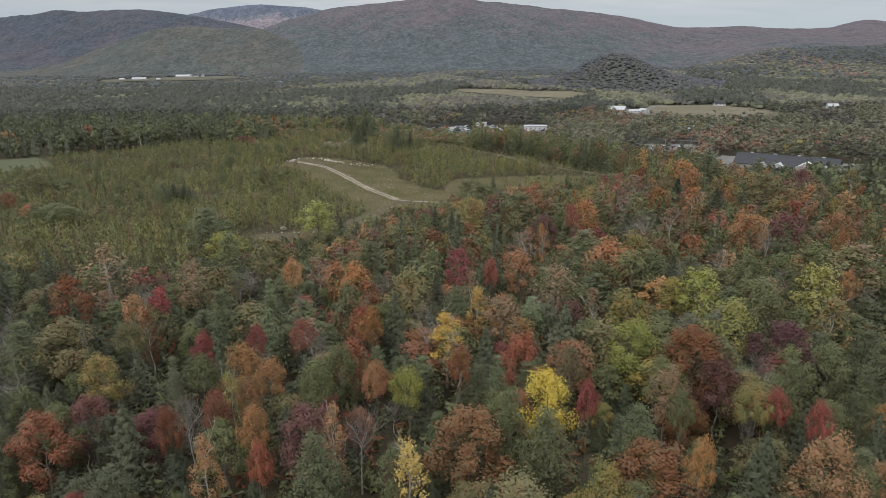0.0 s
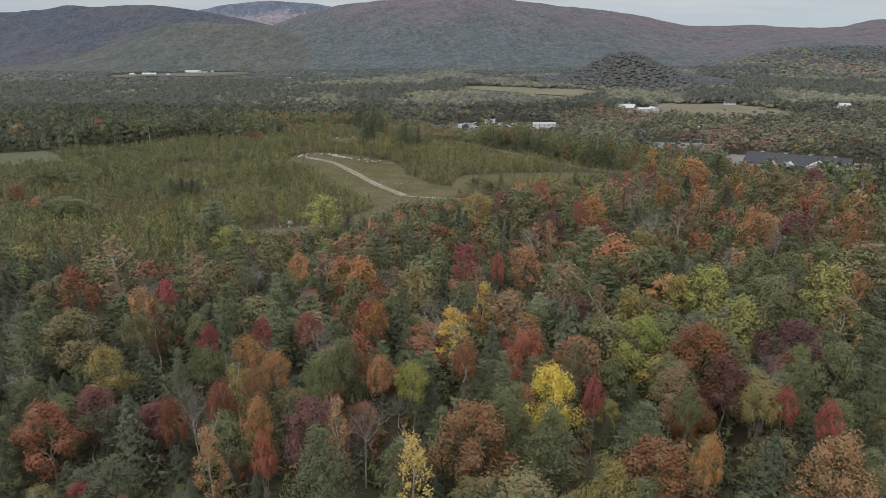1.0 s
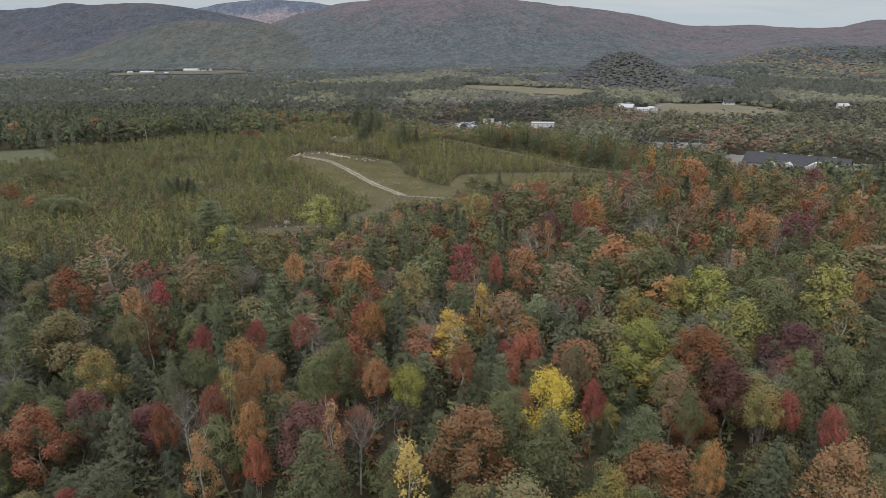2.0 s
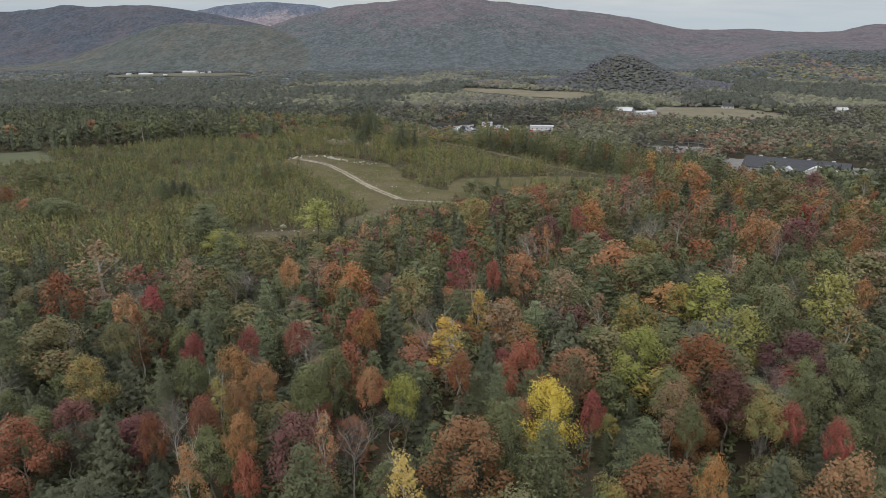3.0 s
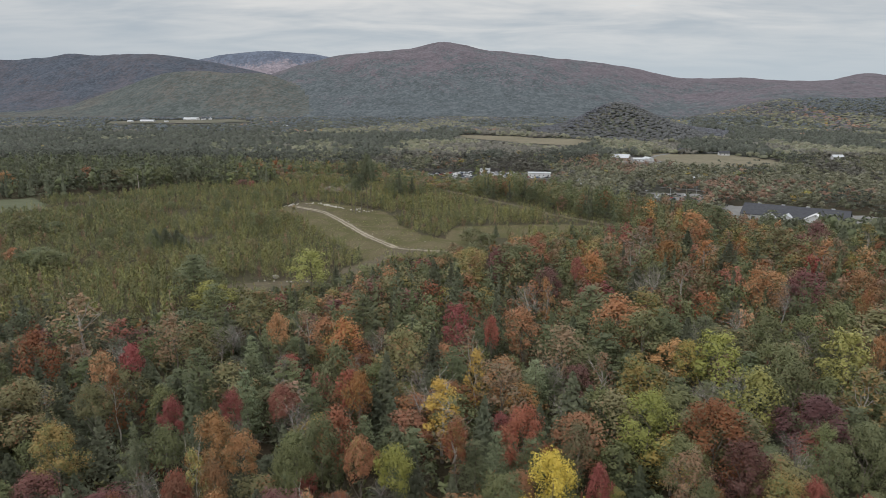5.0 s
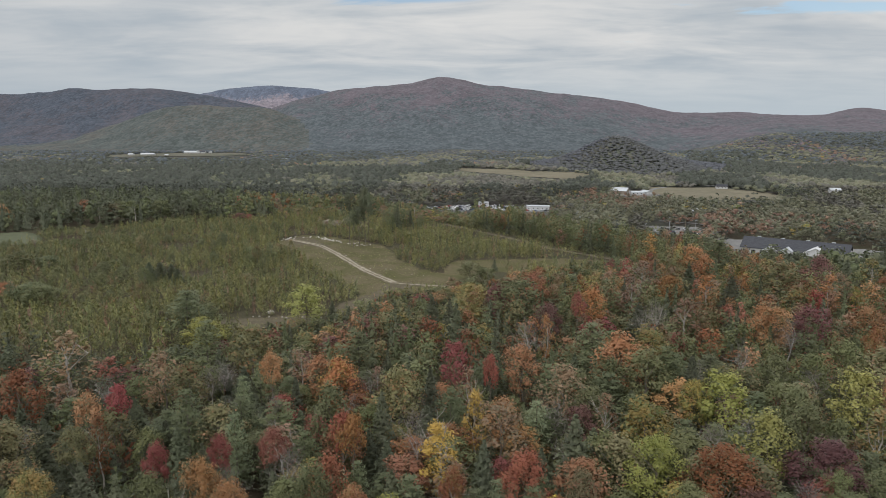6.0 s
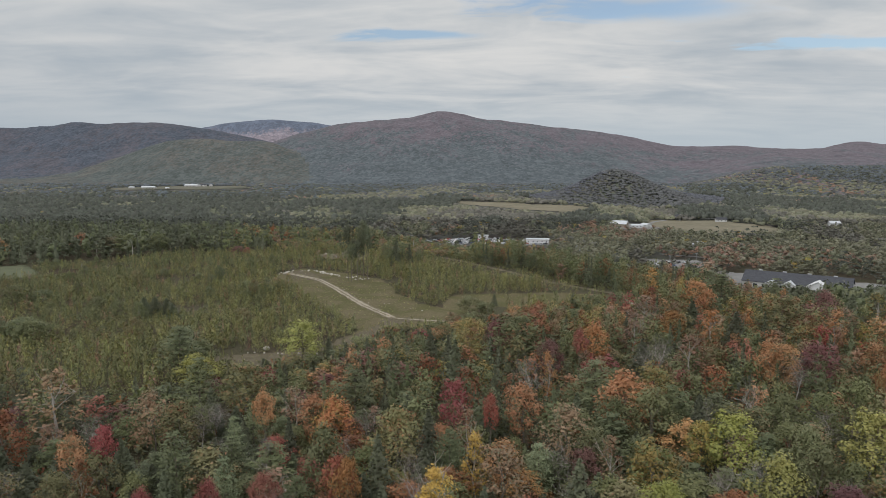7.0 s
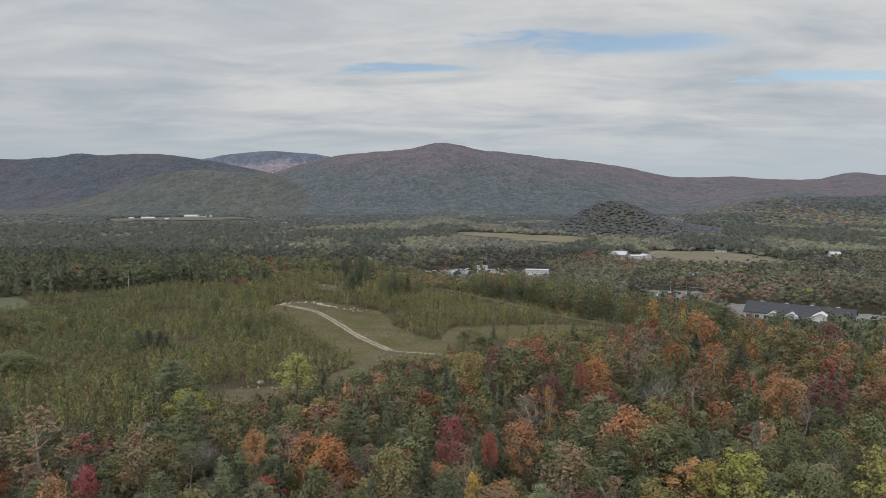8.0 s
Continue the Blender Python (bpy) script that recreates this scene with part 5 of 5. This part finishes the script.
def store():
    """The long store: dark gabled roof and white gables along its front."""
    root = new("store_building")
    L, D, E, R = 72.0, 14.0, 5.2, 6.0
    bm = bmesh.new()
    prism(bm, [(-D, -1.5), (D, -1.5), (D, E), (0, E + R), (-D, E)], -L / 2, L / 2)
    solid("wall", bm, GREY_WALL, root)
    bm = bmesh.new()
    roof_shape(bm, 2 * D, L, E + 0.03, R, 0.9, 0.35)
    solid("roof", bm, SHINGLE, root, "dark shingled roof")
    for yy, wd, hh in ((15.5, 8.5, 6.9), (3.5, 8.5, 7.2), (-15.5, 17.0, 9.2), (-28.0, 8.0, 7.0)):
        rise_ = wd * 0.27
        g = new("front_gable")
        g.parent = root
        bm = bmesh.new()
        v = [(-wd / 2, -1.5), (wd / 2, -1.5), (wd / 2, hh - rise_), (0, hh), (-wd / 2, hh - rise_)]
        prism(bm, v, -1.0, 9.0)
        me = bpy.data.meshes.new("gable_wall")
        bmesh.ops.recalc_face_normals(bm, faces=bm.faces)
        bm.to_mesh(me)
        bm.free()
        me.materials.append(WHITE)
        turn_in = Matrix.Translation((-D - 3.5, yy, 0)) @ pose(0, 0, 0, 0, 0, -90)
        g.matrix_basis = turn_in
        part("gable_wall", me, g, "white gable wall")
        bm = bmesh.new()
        w = wd / 2 + 0.7
        lo = hh - rise_ - 0.7 * rise_ / (wd / 2)
        prism(bm, [(-w, lo), (0, hh + 0.02), (w, lo), (w, lo + 0.35), (0, hh + 0.45), (-w, lo + 0.35)], -1.8, 9.0)
        solid("gable_roof", bm, WHITE if wd > 12 else METAL_ROOF, g)
        for k in (-1, 1):
            bm = bmesh.new()
            box(bm, k * wd * 0.22 - wd * 0.13, k * wd * 0.22 + wd * 0.13, -1.06, -0.94, 0.4, 3.4)
            solid("window", bm, WINDOW, g)
    for i in range(12):
        bm = bmesh.new()
        yy = -L / 2 + 3 + i * 6.0
        box(bm, -D - 0.06, -D + 0.06, yy - 1.4, yy + 1.4, 0.8, 3.4)
        solid("window", bm, WINDOW, root)
    for i in range(4):
        bm = bmesh.new()
        box(bm, 1.5, 3.0, -L / 2 + 10 + i * 17, -L / 2 + 12.5 + i * 17, E + R - 1.8, E + R + 0.7)
        solid("roof_unit", bm, METAL_ROOF, root)
    root.matrix_basis = pose(270.0, 524.0, -31.0, 0, 0, 55.4)
    tagged(root, "long white store with a dark shingled roof and front gables", "store", "buildings of the valley")


store()
house("flat_annex", 318, 500, 16, 24, 4.6, 0.5, 55, GREY_WALL, ASPHALT, "low grey annex beside the long store", "building")
house("barn", 252, 985, 14, 26, 5.0, 4.0, 62, POLE, METAL_ROOF, "weathered brown barn with a pale metal roof in a yard", "barn")
house("shed", 276, 975, 8, 16, 3.2, 1.4, 80, WHITE, METAL_ROOF, "low white shed beside the barn yard", "shed")
house("shed", 292, 985, 9, 14, 3.4, 1.6, 20, WHITE, METAL_ROOF, "white shed at the edge of the barn yard", "shed")
house("workshop", 112, 806, 11, 26, 4.2, 0.7, 82, WHITE, METAL_ROOF, "low white workshop beside the parked cars", "building")
house("workshop", 50, 850, 9, 14, 3.2, 0.5, 88, WHITE, METAL_ROOF, "low white office behind the parked cars", "building")
house("workshop", 152, 742, 8, 22, 3.8, 0.8, 78, WHITE, METAL_ROOF, "long low white shed among trees", "shed")
house("farmhouse", 380, 1104, 8, 10, 5.2, 3.2, 20, WHITE, SHINGLE, "small white farmhouse beyond the hay field")
house("farmhouse", 434, 1070, 8, 16, 3.6, 2.6, 84, WHITE, SHINGLE, "white farmhouse at the edge of the hay field")
house("farmhouse", 576, 1010, 8, 15, 3.8, 2.6, 86, WHITE, METAL_ROOF, "white house among the valley trees")
house("farmhouse", 284, 760, 9, 13, 3.6, 3.0, 40, GREY_WALL, METAL_ROOF, "small grey house with a pale roof in trees")
house("long_barn", -972, 2262, 14, 46, 4.4, 3.4, 88, GREY_WALL, METAL_ROOF, "long barn with a pale roof on the farm", "barn")
house("shed", -1028, 2262, 10, 18, 4.0, 2.6, 80, WHITE, METAL_ROOF, "white shed on the farm", "shed")
house("long_barn", -890, 2432, 18, 52, 5.0, 4.0, 86, WHITE, METAL_ROOF, "large white barn on the farm", "barn")
house("barn", -862, 2410, 14, 24, 5.0, 4.4, 30, WHITE, METAL_ROOF, "white barn in the group of farm buildings", "barn")
house("farmhouse", -838, 2404, 10, 14, 5.6, 3.6, 70, WHITE, SHINGLE, "white house in the group of farm buildings")
house("farmhouse", -812, 2396, 10, 13, 5.0, 3.4, 10, WHITE, METAL_ROOF, "white house at the edge of the farm")
house("shed", -900, 2236, 7, 12, 3.2, 1.8, 86, WHITE, METAL_ROOF, "small white shed on the pasture", "shed")
house("farmhouse", -434, 1894, 9, 16, 4.6, 3.0, 80, WHITE, METAL_ROOF, "white house far out among the woods")


# ---- cars ----
def wheel_mesh():
    bm = bmesh.new()
    bmesh.ops.create_cone(bm, cap_ends=True, segments=10, radius1=0.33, radius2=0.33, depth=0.22, matrix=Matrix.Rotation(math.pi / 2, 4, "X"))
    me = bpy.data.meshes.new("wheel")
    bm.to_mesh(me)
    bm.free()
    me.materials.append(RUBBER)
    return me


WHEEL = wheel_mesh()
CARS = []


def first_car(paint, label, tall):
    root = new("parked_car")
    bm = bmesh.new()
    prism(bm, [(-2.2, 0.32), (2.2, 0.32), (2.25, 0.75), (1.05, 0.95), (0.45, tall * 0.97), (-1.3, tall), (-2.1, 0.98), (-2.25, 0.7)], -0.86, 0.86)
    solid("body", bm, paint, root)
    bm = bmesh.new()
    prism(bm, [(0.98, 0.97), (0.46, tall * 0.94), (-1.28, tall * 0.95), (-1.95, 1.0)], -0.88, 0.88)
    prism(bm, [(1.07, 0.97), (0.99, 0.97), (0.42, tall * 0.95), (0.50, tall * 0.95)], -0.75, 0.75)
    prism(bm, [(-2.12, 1.0), (-1.98, 1.0), (-1.30, tall * 0.96), (-1.38, tall * 0.96)], -0.75, 0.75)
    solid("window_glass", bm, WINDOW, root)
    for sx in (-1.35, 1.4):
        for sy in (-0.8, 0.8):
            part("wheel", WHEEL, root).matrix_basis = pose(sx, sy, 0.33)
    return tagged(root, label, "car", "parked cars")


def park(x, y, turn, i):
    k = (0, 1, 0, 2, 1, 0, 3, 1, 2, 4)[i % 10]
    while len(CARS) < 5:
        j = len(CARS)
        c = first_car(PAINTS[j], ("white", "silver", "black", "dark blue", "red")[j] + " car parked in a row on the asphalt", 1.48 + 0.06 * (j % 3))
        c.matrix_basis = pose(200 + 3.2 * j, 640, height(200 + 3.2 * j, 640) + 0.55, 0, 0, 90)
        CARS.append(c)
    copy_thing(CARS[k], pose(x, y, height(x, y) + 0.53, 0, 0, turn))


rr = random.Random(5)
n = 0
for row in range(10):
    for c in range(30):
        x, y = -36 + c * 5.5 + rr.uniform(-0.4, 0.4) + (row % 2) * 2.0, 786 + row * 6.2 + rr.uniform(-0.3, 0.3)
        if inside(x, y - 2, CAR_LOT) and inside(x, y + 2, CAR_LOT) and rr.random() < 0.88 and not (94 < x < 130 and 795 < y < 818) and not (40 < x < 60 and y > 838):
            park(x, y, rr.choice((0, 180)) + rr.uniform(-3, 3), n)
            n += 1
for row in range(3):
    for c in range(10):
        x, y = 188 + c * 5.2, 618 + row * 17
        if rr.random() < 0.6:
            park(x, y, 90 + rr.uniform(-4, 4), n)
            n += 1
for c in range(9):
    park(262 + c * 6.5, 497 - c * 4.1, 145, n + c)


# ---- poles and dead stems ----
def utility_pole(x, y, tall):
    root = new("utility_pole")
    bm = bmesh.new()
    tube(bm, (0, 0, -0.6), (0, 0, tall), 0.22, 0.15, 8)
    solid("pole", bm, POLE, root)
    bm = bmesh.new()
    box(bm, -1.3, 1.3, -0.07, 0.07, tall - 0.9, tall - 0.72)
    solid("crossarm", bm, POLE, root)
    root.matrix_basis = pose(x, y, height(x, y))
    tagged(root, "weathered wooden utility pole above the trees", "utility pole", "poles")


utility_pole(-42, 770, 17)
utility_pole(195, 690, 12)
utility_pole(232, 655, 11)
utility_pole(100, 372, 9)


def street_lamp(x, y):
    root = new("street_lamp")
    bm = bmesh.new()
    tube(bm, (0, 0, -0.5), (0, 0, 9), 0.12, 0.08, 6)
    solid("pole", bm, METAL_ROOF, root)
    bm = bmesh.new()
    box(bm, -1.1, 1.1, -0.15, 0.15, 8.9, 9.1)
    solid("lamp_head", bm, METAL_ROOF, root)
    root.matrix_basis = pose(x, y, height(x, y) + 0.5)
    tagged(root, "pale metal car park lamp with two heads", "street lamp", "car park lamps")


for x, y in ((186, 628), (212, 640), (240, 650), (222, 670), (262, 492), (330, 470)):
    street_lamp(x, y)


def snag(x, y, tall):
    """A standing dead trunk."""
    bm = bmesh.new()
    tube(bm, (0, 0, -0.4), (0.15, 0, tall * 0.5), 0.3, 0.22, 7)
    tube(bm, (0.15, 0, tall * 0.5), (-0.1, 0.1, tall), 0.22, 0.1, 7)
    limb(bm, np.random.default_rng(3), (0.15, 0, tall * 0.6), (0.8, 0.1, 0.6), 2.2, 0.08, 1, 4)
    me = bpy.data.meshes.new("dead_trunk")
    bm.to_mesh(me)
    bm.free()
    me.materials.append(PALE_BARK)
    ob = new("dead_trunk", me)
    ob.matrix_basis = pose(x, y, height(x, y))
    tagged(ob, "pale standing dead tree trunk at the edge of the woods", "tree trunk", "dead trunks")


for x, y, tall in ((-204, 462, 12), (-236, 478, 11), (-20, 505, 9), (70, 412, 10)):
    snag(x, y, tall)
